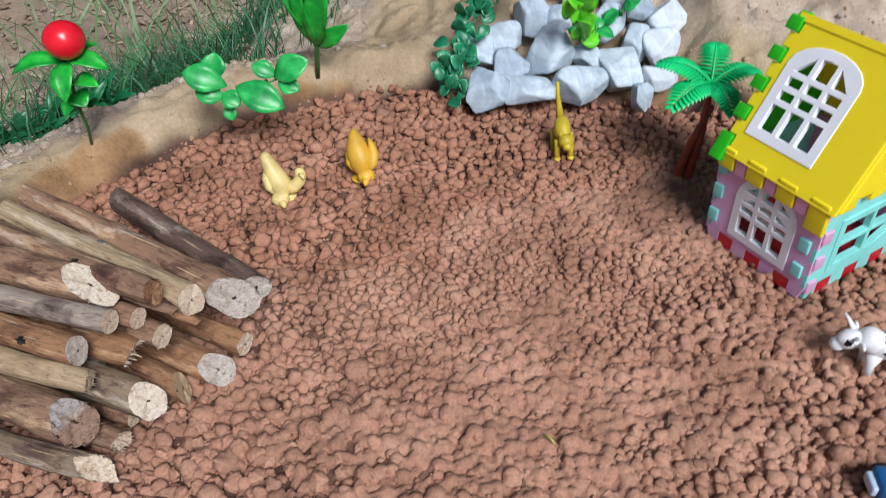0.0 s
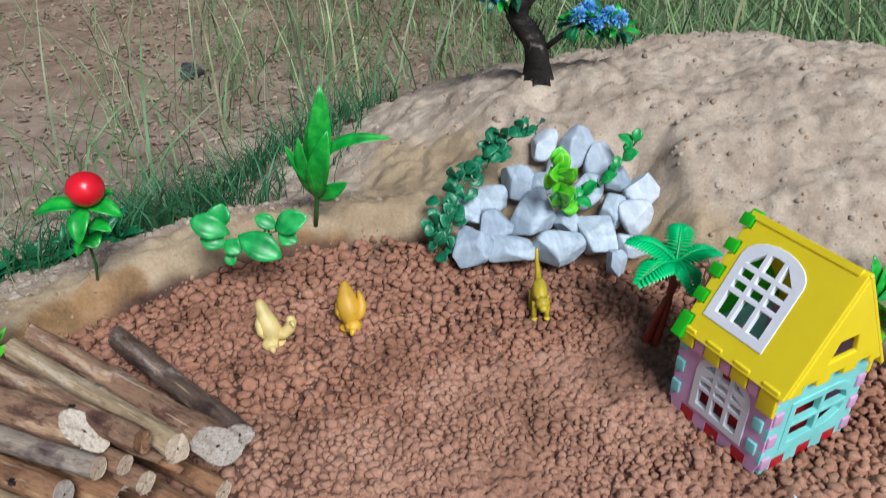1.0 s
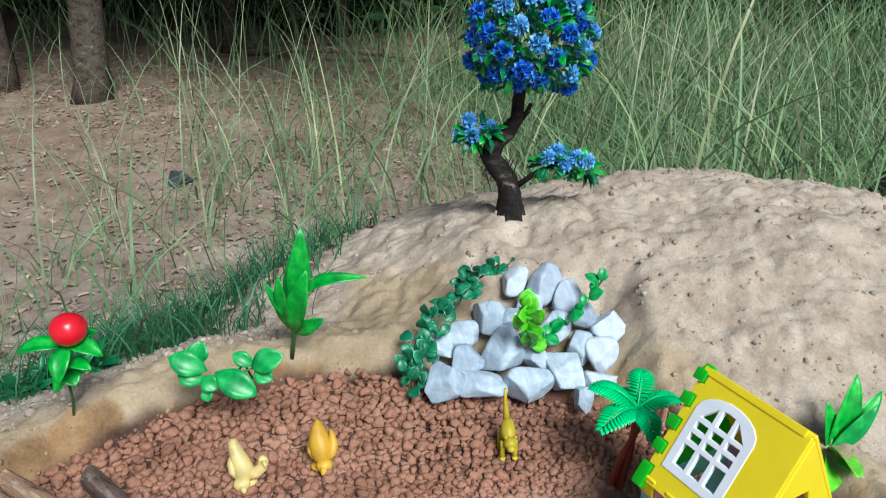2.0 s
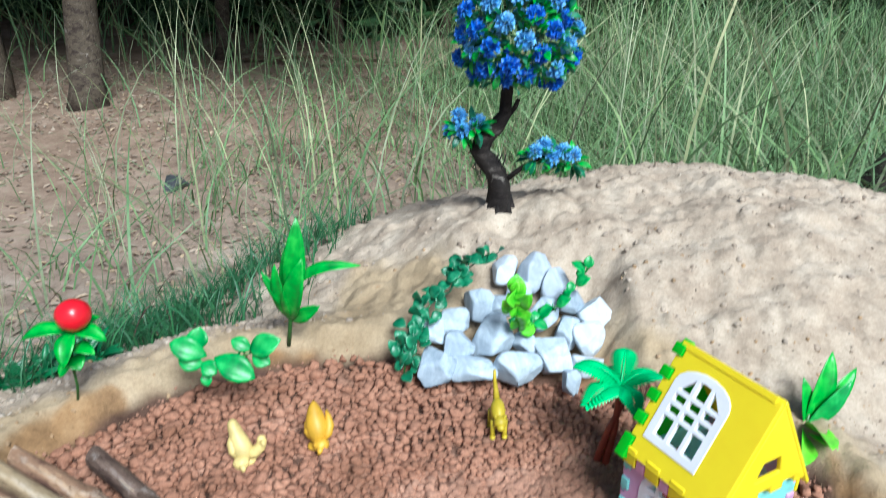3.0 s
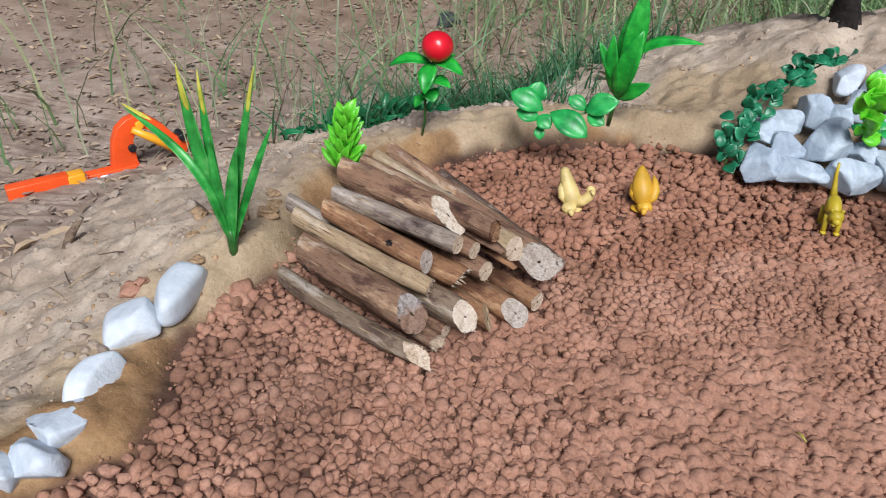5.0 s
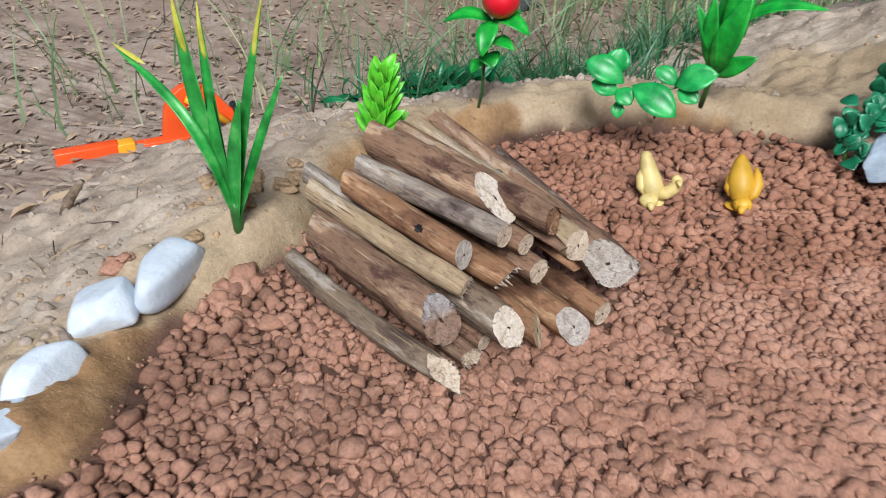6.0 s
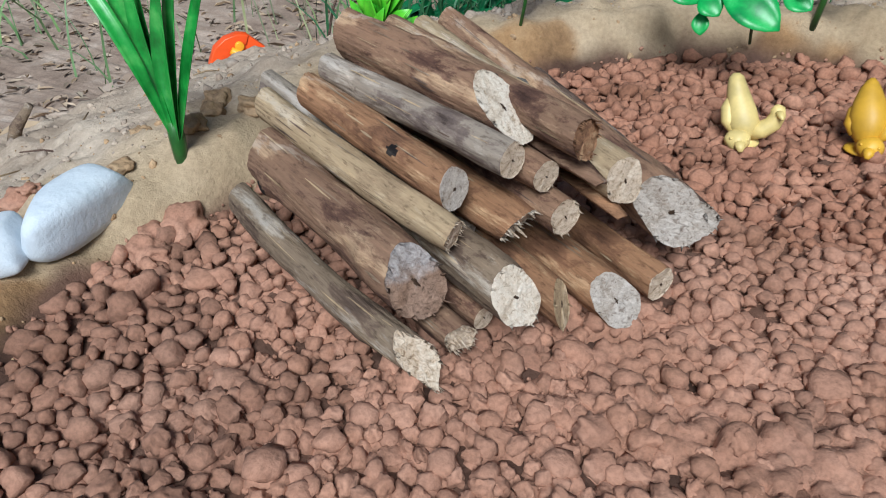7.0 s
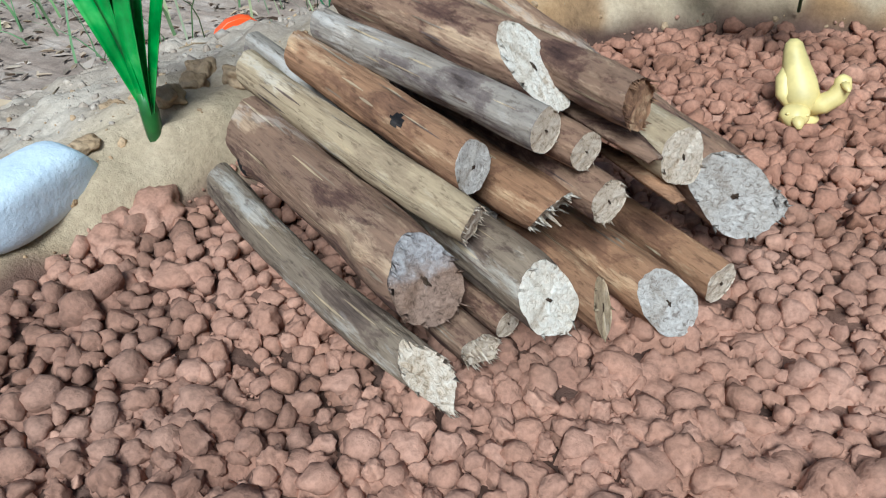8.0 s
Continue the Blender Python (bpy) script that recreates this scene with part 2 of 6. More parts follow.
mat_leaf = leafy("glossy green leaf", (0.008, 0.15, 0.020), (0.018, 0.30, 0.030), (0.06, 0.46, 0.06))
mat_leaf_lime = leafy("lime leaf", (0.05, 0.34, 0.012), (0.12, 0.52, 0.02), (0.25, 0.66, 0.06))
mat_leaf_teal = leafy("dark teal leaf", (0.006, 0.07, 0.035), (0.014, 0.145, 0.075), (0.05, 0.29, 0.16))
mat_leaf_deep = leafy("deep green leaf", (0.005, 0.060, 0.022), (0.009, 0.115, 0.042), (0.02, 0.20, 0.08))
mat_leaf_jade = leafy("jade leaf", (0.010, 0.16, 0.045), (0.020, 0.28, 0.065), (0.07, 0.46, 0.14))
mat_blade = leafy("grass blade", (0.012, 0.13, 0.02), (0.03, 0.27, 0.045), (0.12, 0.42, 0.11))
mat_stalk = leafy("stalk", (0.015, 0.07, 0.015), (0.03, 0.13, 0.025), (0.06, 0.2, 0.05))
mat_tip = leafy("yellowed blade", (0.25, 0.26, 0.03), (0.42, 0.42, 0.06), (0.55, 0.55, 0.15))
mat_grass_green = leafy("meadow grass", (0.075, 0.155, 0.055), (0.145, 0.25, 0.105), (0.28, 0.37, 0.19), 0.6, 8.0)
mat_grass_dark = leafy("dark meadow grass", (0.015, 0.075, 0.028), (0.030, 0.125, 0.048), (0.06, 0.19, 0.085), 0.5, 8.0)
mat_grass_dry = leafy("dry grass", (0.15, 0.18, 0.10), (0.28, 0.32, 0.19), (0.44, 0.45, 0.31), 0.7, 8.0)
mat_bush = leafy("shade foliage", (0.014, 0.045, 0.016), (0.030, 0.090, 0.030), (0.06, 0.15, 0.05), 0.6, 3.0)
mat_litter = leafy("leaf litter", (0.19, 0.135, 0.10), (0.345, 0.265, 0.205), (0.50, 0.41, 0.335), 0.85, 12.0)
mat_flower = leafy("blue petals", (0.008, 0.055, 0.42), (0.015, 0.13, 0.66), (0.12, 0.42, 0.86), 0.5, 90.0)
mat_flower_pale = leafy("pale blue petals", (0.03, 0.16, 0.55), (0.12, 0.38, 0.75), (0.35, 0.62, 0.85), 0.5, 90.0)


def stone_material(name, dark, mid, light):
    m, nt, p = material(name)
    col = ramp(nt, noisy(nt, 28.0, 9.0, 0.65, distortion=1.4), [(0.28, dark), (0.46, mid), (0.62, light)])
    o = nt.nodes.new("ShaderNodeObjectInfo")
    col = blend(nt, 0.9, col, ramp(nt, o.outputs["Random"], [(0.0, (0.74, 0.76, 0.80)), (0.6, (1, 1, 1)), (1.0, (1.12, 1.1, 1.08))]), "MULTIPLY")
    nt.links.new(col, p.inputs["Base Color"])
    p.inputs["Roughness"].default_value = 0.6
    bumped(nt, p, noisy(nt, 45.0, 8.0, 0.7), 0.5, 0.004)
    bumped(nt, p, noisy(nt, 260.0, 4.0), 0.3, 0.001)
    return m


mat_stone = stone_material("white quartz", (0.25, 0.31, 0.37), (0.41, 0.485, 0.56), (0.55, 0.63, 0.70))
mat_stone_white = stone_material("chalk white stone", (0.40, 0.455, 0.52), (0.52, 0.58, 0.645), (0.63, 0.69, 0.745))
mat_stone_edging = stone_material("milky white stone", (0.56, 0.62, 0.67), (0.66, 0.72, 0.77), (0.74, 0.79, 0.83))
mat_stone_dark = stone_material("dark stone", (0.02, 0.025, 0.03), (0.05, 0.055, 0.06), (0.1, 0.1, 0.11))


def bark(name, dark, mid, light, stained=0.8):
    """Weathered wood: blotches of three tones, mauve stains, fine fibres along x, dark flecks and pale scratches."""
    m, nt, p = material(name)
    patch = noisy(nt, 62.0, 9.0, 0.72, (0.24, 1.0, 1.0), 0.2)
    col = ramp(nt, patch, [(0.33, dark), (0.43, mid), (0.54, mid), (0.63, light)])
    grain = noisy(nt, 60.0, 6.0, 0.7, (0.25, 7.0, 7.0), 0.4)
    col = blend(nt, 0.32, col, ramp(nt, grain, [(0.34, (0.50, 0.46, 0.44)), (0.50, (1.0, 1.0, 1.0)), (0.68, (1.20, 1.18, 1.15))]), "MULTIPLY")
    stain = noisy(nt, 46.0, 9.0, 0.72, (0.34, 1.0, 1.0), 0.25)
    col = blend(nt, stained, col, ramp(nt, stain, [(0.38, (0.26, 0.21, 0.26)), (0.44, (0.50, 0.43, 0.47)), (0.48, (1.0, 1.0, 1.0)), (0.62, (1.08, 1.05, 1.02))]), "MULTIPLY")
    worn = noisy(nt, 34.0, 8.0, 0.7, (0.45, 1.0, 1.0), 0.8)
    col = blend(nt, ramp(nt, worn, [(0.60, (0, 0, 0)), (0.66, (0.55, 0.55, 0.55))]), col, blend(nt, 0.5, light, (0.50, 0.46, 0.42)))
    line = noisy(nt, 34.0, 4.0, 0.5, (0.22, 7.0, 7.0), 1.0)
    col = blend(nt, 0.45, col, ramp(nt, line, [(0.395, (1, 1, 1)), (0.42, (0.30, 0.25, 0.24)), (0.445, (1, 1, 1)), (0.63, (1, 1, 1)), (0.65, (1.6, 1.55, 1.45)), (0.67, (1, 1, 1))]), "MULTIPLY")
    speck = noisy(nt, 330.0, 4.0, 0.65, (0.35, 1, 1))
    col = blend(nt, 0.7, col, ramp(nt, speck, [(0.34, (0.42, 0.38, 0.36)), (0.43, (1, 1, 1)), (0.62, (1.05, 1.05, 1.05)), (0.72, (1.35, 1.33, 1.3))]), "MULTIPLY")
    o = nt.nodes.new("ShaderNodeObjectInfo")
    col = blend(nt, 0.8, col, ramp(nt, o.outputs["Random"], [(0.0, (0.92, 0.92, 0.92)), (1.0, (1.22, 1.20, 1.17))]), "MULTIPLY")
    nt.links.new(col, p.inputs["Base Color"])
    p.inputs["Roughness"].default_value = 0.78
    p.inputs["Specular IOR Level"].default_value = 0.25
    bumped(nt, p, grain, 0.7, 0.0018)
    bumped(nt, p, patch, 0.8, 0.003)
    bumped(nt, p, speck, 0.4, 0.0010)
    return m


mat_bark_brown = bark("brown bark", (0.083, 0.048, 0.035), (0.218, 0.131, 0.084), (0.406, 0.279, 0.176), 0.9)
mat_bark_tan = bark("tan peeled wood", (0.239, 0.159, 0.090), (0.378, 0.280, 0.170), (0.513, 0.410, 0.283), 0.3)
mat_bark_grey = bark("grey weathered bark", (0.099, 0.069, 0.045), (0.210, 0.156, 0.108), (0.371, 0.323, 0.267), 0.7)
mat_bark_silver = bark("silver grey bark", (0.125, 0.098, 0.078), (0.250, 0.210, 0.172), (0.390, 0.345, 0.300), 0.75)
mat_bark_dark = bark("dark wet bark", (0.045, 0.030, 0.024), (0.12, 0.080, 0.062), (0.23, 0.165, 0.135))
mat_bark_rust = bark("rust brown bark", (0.112, 0.056, 0.034), (0.271, 0.146, 0.078), (0.460, 0.304, 0.175), 0.6)
mat_tree_bark = bark("forest bark", (0.035, 0.028, 0.02), (0.085, 0.068, 0.05), (0.15, 0.125, 0.095))
mat_tree_black = bark("black brown bark", (0.006, 0.005, 0.005), (0.016, 0.013, 0.012), (0.055, 0.047, 0.042))


def cut_wood(name, dark, mid, light, below=None):
    """Sawn end grain: fine fibres and pits, blotches, and a rim where it has weathered. below: the tone of the lower half."""
    m, nt, p = material(name)
    fibre = noisy(nt, 480.0, 7.0, 0.75, (0.6, 0.85, 1.1), 0.8)
    col = ramp(nt, fibre, [(0.28, scaled(dark, 0.55)), (0.37, dark), (0.46, mid), (0.66, light)])
    if below:
        tc, sep = nt.nodes.new("ShaderNodeTexCoord"), nt.nodes.new("ShaderNodeSeparateXYZ")
        nt.links.new(tc.outputs["Object"], sep.inputs[0])
        add = nt.nodes.new("ShaderNodeMath")
        add.operation = "MULTIPLY_ADD"
        add.inputs[1].default_value = 60.0
        nt.links.new(sep.outputs[2], add.inputs[0])
        nt.links.new(noisy(nt, 180.0, 5.0, 0.7), add.inputs[2])
        col = blend(nt, ramp(nt, add.outputs[0], [(0.45, (0.88, 0.88, 0.88)), (0.95, (0, 0, 0))]), col, ramp(nt, fibre, [(0.32, scaled(below, 0.3)), (0.45, below), (0.66, scaled(below, 1.5))]))
    col = blend(nt, 0.7, col, ramp(nt, noisy(nt, 75.0, 5.0, 0.65), [(0.34, (0.66, 0.57, 0.48)), (0.46, (1.12, 1.09, 1.05)), (0.6, (1.25, 1.25, 1.25))]), "MULTIPLY")
    nt.links.new(col, p.inputs["Base Color"])
    p.inputs["Roughness"].default_value = 0.95
    p.inputs["Specular IOR Level"].default_value = 0.1
    bumped(nt, p, fibre, 1.0, 0.0022)
    return m


mat_cut = cut_wood("cut wood", (0.32, 0.235, 0.155), (0.58, 0.455, 0.335), (0.74, 0.64, 0.52))
mat_cut_white = cut_wood("fresh cut wood", (0.46, 0.36, 0.26), (0.70, 0.60, 0.485), (0.80, 0.73, 0.63))
mat_cut_cream = cut_wood("cream cut wood", (0.36, 0.27, 0.185), (0.62, 0.515, 0.395), (0.78, 0.69, 0.57))
mat_cut_grey = cut_wood("weathered cut wood", (0.25, 0.205, 0.17), (0.44, 0.385, 0.335), (0.61, 0.555, 0.50))
mat_cut_mixed = cut_wood("half weathered cut wood", (0.22, 0.19, 0.18), (0.37, 0.335, 0.325), (0.52, 0.49, 0.48), (0.245, 0.150, 0.098))
mat_pith = cut_wood("pith", (0.03, 0.018, 0.012), (0.07, 0.045, 0.03), (0.12, 0.08, 0.055))


# ---- building blocks ----
def linked(name, bm, mat, parent=None, smooth_shade=True):
    me = bpy.data.meshes.new(name)
    bm.normal_update()
    bm.to_mesh(me)
    bm.free()
    mats = mat if isinstance(mat, (list, tuple)) else [mat]
    for one in mats:
        me.materials.append(one)
    me.polygons.foreach_set("use_smooth", [smooth_shade] * len(me.polygons))
    ob = new(name, me)
    if parent:
        ob.parent = parent
    return ob


def part(name, bm, mat, parent, label="", smooth_shade=True):
    return tagged(linked(name, bm, mat, parent, smooth_shade), label)


def thing(name, label, category, m=None, group="", kind=""):
    ob = tagged(new(name), label, category, group, kind)
    ob.empty_display_size = 0.02
    if m is not None:
        ob.matrix_world = m
    return ob


def soup(name, verts, faces, mat, parent=None, smooth_shade=True):
    """A mesh from arrays: verts (n, 3), faces (m, 3 or 4)."""
    me = bpy.data.meshes.new(name)
    verts, faces = np.asarray(verts, np.float32), np.asarray(faces, np.int32)
    k = faces.shape[1]
    me.vertices.add(len(verts))
    me.vertices.foreach_set("co", verts.ravel())
    me.loops.add(faces.size)
    me.loops.foreach_set("vertex_index", faces.ravel())
    me.polygons.add(len(faces))
    me.polygons.foreach_set("loop_start", np.arange(0, faces.size, k, dtype=np.int32))
    me.polygons.foreach_set("use_smooth", np.full(len(faces), smooth_shade))
    me.update(calc_edges=True)
    me.validate()
    me.materials.append(mat)
    ob = new(name, me)
    if parent:
        ob.parent = parent
    return ob


def mesh_arrays(bm):
    bmesh.ops.triangulate(bm, faces=bm.faces[:])
    bm.verts.ensure_lookup_table()
    bm.verts.index_update()
    v = np.array([x.co[:] for x in bm.verts])
    f = np.array([[x.index for x in fc.verts] for fc in bm.faces])
    bm.free()
    return v, f


def spin(rng):
    q = rng.normal(size=4)
    q /= np.linalg.norm(q)
    w, x, y, z = q
    return np.array([[1 - 2 * (y * y + z * z), 2 * (x * y - z * w), 2 * (x * z + y * w)],
                     [2 * (x * y + z * w), 1 - 2 * (x * x + z * z), 2 * (y * z - x * w)],
                     [2 * (x * z - y * w), 2 * (y * z + x * w), 1 - 2 * (x * x + y * y)]])


def turn_z(a):
    return np.array([[math.cos(a), -math.sin(a), 0], [math.sin(a), math.cos(a), 0], [0, 0, 1]])


def tube(bm, points, radii, sides=10, cap=True, ovals=None):
    """A tube along points; returns its rings."""
    pts = [Vector(p) for p in points]
    rings, side = [], None
    for i, p in enumerate(pts):
        way = (pts[min(i + 1, len(pts) - 1)] - pts[max(i - 1, 0)]).normalized()
        if side is None:
            side = way.orthogonal().normalized()
        side = (side - way * side.dot(way)).normalized()
        up = way.cross(side)
        ring = []
        for k in range(sides):
            a = 2 * math.pi * k / sides
            r = radii[i] if not ovals else radii[i] * (1 + ovals * noise.noise((math.cos(a) * 1.7 + i * 0.35, math.sin(a) * 1.7, p.x * 40)))
            ring.append(bm.verts.new(p + side * (math.cos(a) * r) + up * (math.sin(a) * r)))
        rings.append(ring)
    for a, b in zip(rings, rings[1:]):
        for k in range(sides):
            bm.faces.new((a[k], a[(k + 1) % sides], b[(k + 1) % sides], b[k]))
    if cap:
        bm.faces.new(rings[0][::-1])
        bm.faces.new(rings[-1])
    return rings


def blob(bm, centre, size, turn=None, detail=2, lumps=0.0, seed=0.0):
    """A rounded lump: an ellipsoid with unevenness. turn: degrees about x, y, z."""
    made = bmesh.ops.create_icosphere(bm, subdivisions=detail, radius=1.0)["verts"]
    rot = Euler([radians(a) for a in (turn or (0, 0, 0))]).to_matrix()
    for v in made:
        k = 1 + lumps * noise.noise(v.co * 1.6 + Vector((seed, seed * 2.3, 0)))
        v.co = rot @ Vector((v.co.x * size[0] * k, v.co.y * size[1] * k, v.co.z * size[2] * k)) + Vector(centre)
    return made


def box(bm, lo, hi):
    made = bmesh.ops.create_cube(bm, size=1.0)["verts"]
    for v in made:
        v.co = Vector([lo[k] + (v.co[k] + 0.5) * (hi[k] - lo[k]) for k in range(3)])
    return made


def softened(bm, width, segments=2):
    bmesh.ops.bevel(bm, geom=[e for e in bm.edges if e.is_manifold and e.calc_face_angle(0) > 0.6], offset=width, segments=segments, profile=0.6, affect="EDGES")
    return bm


def slab(outer, holes, thick, bm=None):
    """A flat board with that outline and holes, in the xy plane, from z = 0 to thick."""
    bm = bm or bmesh.new()
    loops = [outer] + list(holes)
    flat = [p for lp in loops for p in lp]
    tris = tessellate_polygon([[Vector((x, y, 0)) for x, y in lp] for lp in loops])
    low = [bm.verts.new((x, y, 0)) for x, y in flat]
    top = [bm.verts.new((x, y, thick)) for x, y in flat]
    for a, b, c in tris:
        bm.faces.new((low[a], low[b], low[c]))
        bm.faces.new((top[c], top[b], top[a]))
    start = 0
    for lp in loops:
        n = len(lp)
        for k in range(n):
            a, b = start + k, start + (k + 1) % n
            bm.faces.new((low[a], low[b], top[b], top[a]))
        start += n
    bmesh.ops.recalc_face_normals(bm, faces=bm.faces[:])
    return bm


def leaf(bm, root, tip, width, up=(0, 0, 1), arch=0.15, fold=0.25, steps=7, shape=0.5, thick=0.0005):
    """One leaf with a folded midrib and a little thickness. shape: where it is widest."""
    root, tip, up = Vector(root), Vector(tip), Vector(up).normalized()
    way = tip - root
    length = way.length
    way.normalize()
    side = way.cross(up)
    side = side.normalized() if side.length > 1e-4 else way.orthogonal().normalized()
    up = side.cross(way).normalized()
    layers = []
    for off in (0.0, -thick):
        rows = []
        for i in range(steps + 1):
            t = i / steps
            k = math.log(0.5) / math.log(shape)
            w = width * 0.5 * (max(0.0, math.sin(math.pi * min(0.999, max(0.001, t ** k)))) ** 0.75) + width * 0.02
            mid = root + way * (length * t) + up * (arch * length * math.sin(math.pi * t) + off)
            lift = up * (w * fold)
            rows.append([bm.verts.new(mid - side * w + lift), bm.verts.new(mid - side * w * 0.5 + lift * 0.35), bm.verts.new(mid),
                         bm.verts.new(mid + side * w * 0.5 + lift * 0.35), bm.verts.new(mid + side * w + lift)])
        layers.append(rows)
    for rows, flip in zip(layers, (False, True)):
        for a, b in zip(rows, rows[1:]):
            for k in range(4):
                q = (a[k], a[k + 1], b[k + 1], b[k])
                bm.faces.new(q[::-1] if flip else q)
    a, b = layers
    for i in range(steps):
        bm.faces.new((a[i][0], a[i + 1][0], b[i + 1][0], b[i][0]))
        bm.faces.new((a[i + 1][4], a[i][4], b[i][4], b[i + 1][4]))
    bm.faces.new([a[0][k] for k in range(5)][::-1] + [b[0][k] for k in range(5)])
    bm.faces.new([a[-1][k] for k in range(5)] + [b[-1][k] for k in range(5)][::-1])


# ---- ground ----
def graded(lo, hi, step, reach):
    inner = list(np.arange(lo, hi + step / 2, step))
    low, high, s = [], [], step
    a, b = inner[0], inner[-1]
    while a > -reach:
        s *= 1.28
        a, b = a - s, b + s
        low.append(a)
        high.append(b)
    return np.array(low[::-1] + inner + high)


def make_ground():
    xs, ys = graded(-0.95, 1.15, 0.005, 60.0), graded(-0.30, 1.75, 0.005, 60.0)
    gx, gy = np.meshgrid(xs, ys)
    x, y = gx.ravel(), gy.ravel()
    z = height(x, y)
    nx = len(xs)
    i = (np.arange(len(ys) - 1)[:, None] * nx + np.arange(nx - 1)[None, :]).ravel()
    ob = soup("ground", np.stack([x, y, z], 1), np.stack([i, i + 1, i + nx + 1, i + nx], 1), mat_ground)
    d, mound = parts_of_ground(x, y)
    wob = fbm(x, y, 0.07, 71, 4)
    sandy = np.exp(-(((x + 0.0) / 0.11) ** 2 + ((y - 0.95) / 0.12) ** 2))
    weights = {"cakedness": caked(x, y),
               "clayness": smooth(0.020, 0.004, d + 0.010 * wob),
               "greyness": smooth(0.050, 0.105, d + 0.03 * wob) * (1 - smooth(0.25, 0.6, sandy + 0.15 * wob)),
               "litterness": smooth(0.30, 0.42, d + 0.05 * wob) * (1 - smooth(-0.06, 0.0, mound + 0.02 * wob))}
    moist = np.exp(-(((x + 0.400) / 0.060) ** 2 + ((y - 0.175) / 0.12) ** 2)) + 0.75 * np.exp(-((d - 0.016) / 0.028) ** 2) * smooth(-0.35, 0.15, fbm(x, y, 0.11, 83, 3))
    weights["ochreness"] = np.clip(smooth(0.25, 0.7, moist + 0.25 * wob), 0, 1) * 0.85
    # browner, slightly darker soil from about y = 2.2 outward
    weights["far_soilness"] = smooth(2.2, 3.8, y - 0.25 * x + 0.25 * fbm(x, y, 0.5, 75, 3)) * (1 - smooth(-0.06, 0.0, mound + 0.02 * wob))
    for name, w in weights.items():
        a = ob.data.attributes.new(name, "FLOAT", "POINT")
        a.data.foreach_set("value", w.astype(np.float32))
    return tagged(ob, "sandy soil with a clay bed, bank, mound and leaf litter", "ground", kind="structure")


make_ground()


def pebble_shapes(detail, count, seed, edge=0.7, flat_count=5, near=0.62):
    rng, shapes = np.random.default_rng(seed), []
    for k in range(count):
        bm = bmesh.new()
        bmesh.ops.create_icosphere(bm, subdivisions=detail, radius=1.0)
        off = Vector(rng.uniform(-50, 50, 3))
        flats = []
        for _ in range(flat_count):
            q = rng.normal(size=3)
            flats.append((Vector(q / np.linalg.norm(q)), rng.uniform(near, 0.95)))
        for v in bm.verts:
            for way, reach in flats:
                over = v.co.dot(way) - reach
                if over > 0:
                    v.co -= way * over * edge
            n = v.co.copy()
            s = 1.05 + 0.36 * noise.noise(n * 0.9 + off) + 0.30 * noise.noise(n * 1.9 + off) + 0.26 * noise.noise(n * 3.4 + off) + 0.13 * noise.noise(n * 7.5 + off)
            v.co = n * s
        shapes.append(mesh_arrays(bm))
    return shapes


def scatter(count, seed, room, lo, hi, spacing):
    """Dart throwing: places in a box, each with a radius from room(x, y), kept apart."""
    rng = np.random.default_rng(seed)
    cell, grid, kept = 0.012, {}, []
    px, py, pr = rng.uniform(lo[0], hi[0], count), rng.uniform(lo[1], hi[1], count), rng.uniform(0, 1, count)
    rad = room(px, py, pr)
    for x, y, r in zip(px, py, rad):
        if r <= 0:
            continue
        cx, cy = int(x // cell), int(y // cell)
        ok = True
        for ax in (cx - 2, cx - 1, cx, cx + 1, cx + 2):
            for ay in (cy - 2, cy - 1, cy, cy + 1, cy + 2):
                for (ox, oy, orad) in grid.get((ax, ay), ()):
                    if (x - ox) ** 2 + (y - oy) ** 2 < (spacing * (r + orad)) ** 2:
                        ok = False
                        break
                if not ok:
                    break
            if not ok:
                break
        if ok:
            grid.setdefault((cx, cy), []).append((x, y, r))
            kept.append((x, y, r))
    return kept


def pebble_room(x, y, u):
    d = bed_distance(x, y)
    size = 0.0040 + 0.0033 * u ** 1.4
    big = smooth(0.0, -0.25, x) * smooth(0.55, 0.30, y)
    size = size * (1 - 0.06 * big) * (1 + 0.35 * (fbm(x, y, 0.10, 81, 2) > 0.75) * (u > 0.6) * (x < -0.05))
    size = size * (1 - 0.20 * caked(x, y)) * (1 - 0.10 * smooth(-0.05, 0.10, x))
    size = size * (1 + 0.14 * smooth(0.50, 0.62, y))
    size = np.where((u > 0.95) & (caked(x, y) < 0.35) & (x < -0.15) & (y < 0.45), size * 1.22, size)
    return np.where(d < 0.002, size, 0)


def under_logs(x, y, z, r):
    """Presses a pebble down where a log lies on it."""
    for (ax, ay, az), (bx, by, bz), ra, rb, *rest in LOGS:
        ux, uy = bx - ax, by - ay
        k = ((x - ax) * ux + (y - ay) * uy) / (ux * ux + uy * uy)
        if -0.06 < k < 1.05:
            k = min(max(k, 0), 1)
            gap = math.hypot(x - ax - k * ux, y - ay - k * uy)
            rad = ra + (rb - ra) * k
            if gap < rad + r * 0.9:
                low = az + (bz - az) * k - math.sqrt(max(0.0, rad * rad - min(gap, rad) ** 2)) * 0.9
                z = min(z, low - r * 0.75)
    return z


def melted(x, y):
    """How far the washed clay has closed over the pebbles, 0 to 1."""
    front = smooth(-0.36, -0.16, x) * smooth(0.56, 0.44, y)
    return np.clip(np.maximum(0.95 * caked(x, y), 0.74 * front + 0.10) + 0.42 * fbm(x, y, 0.075, 17, 3) * smooth(0.62, 0.5, y), 0, 1)


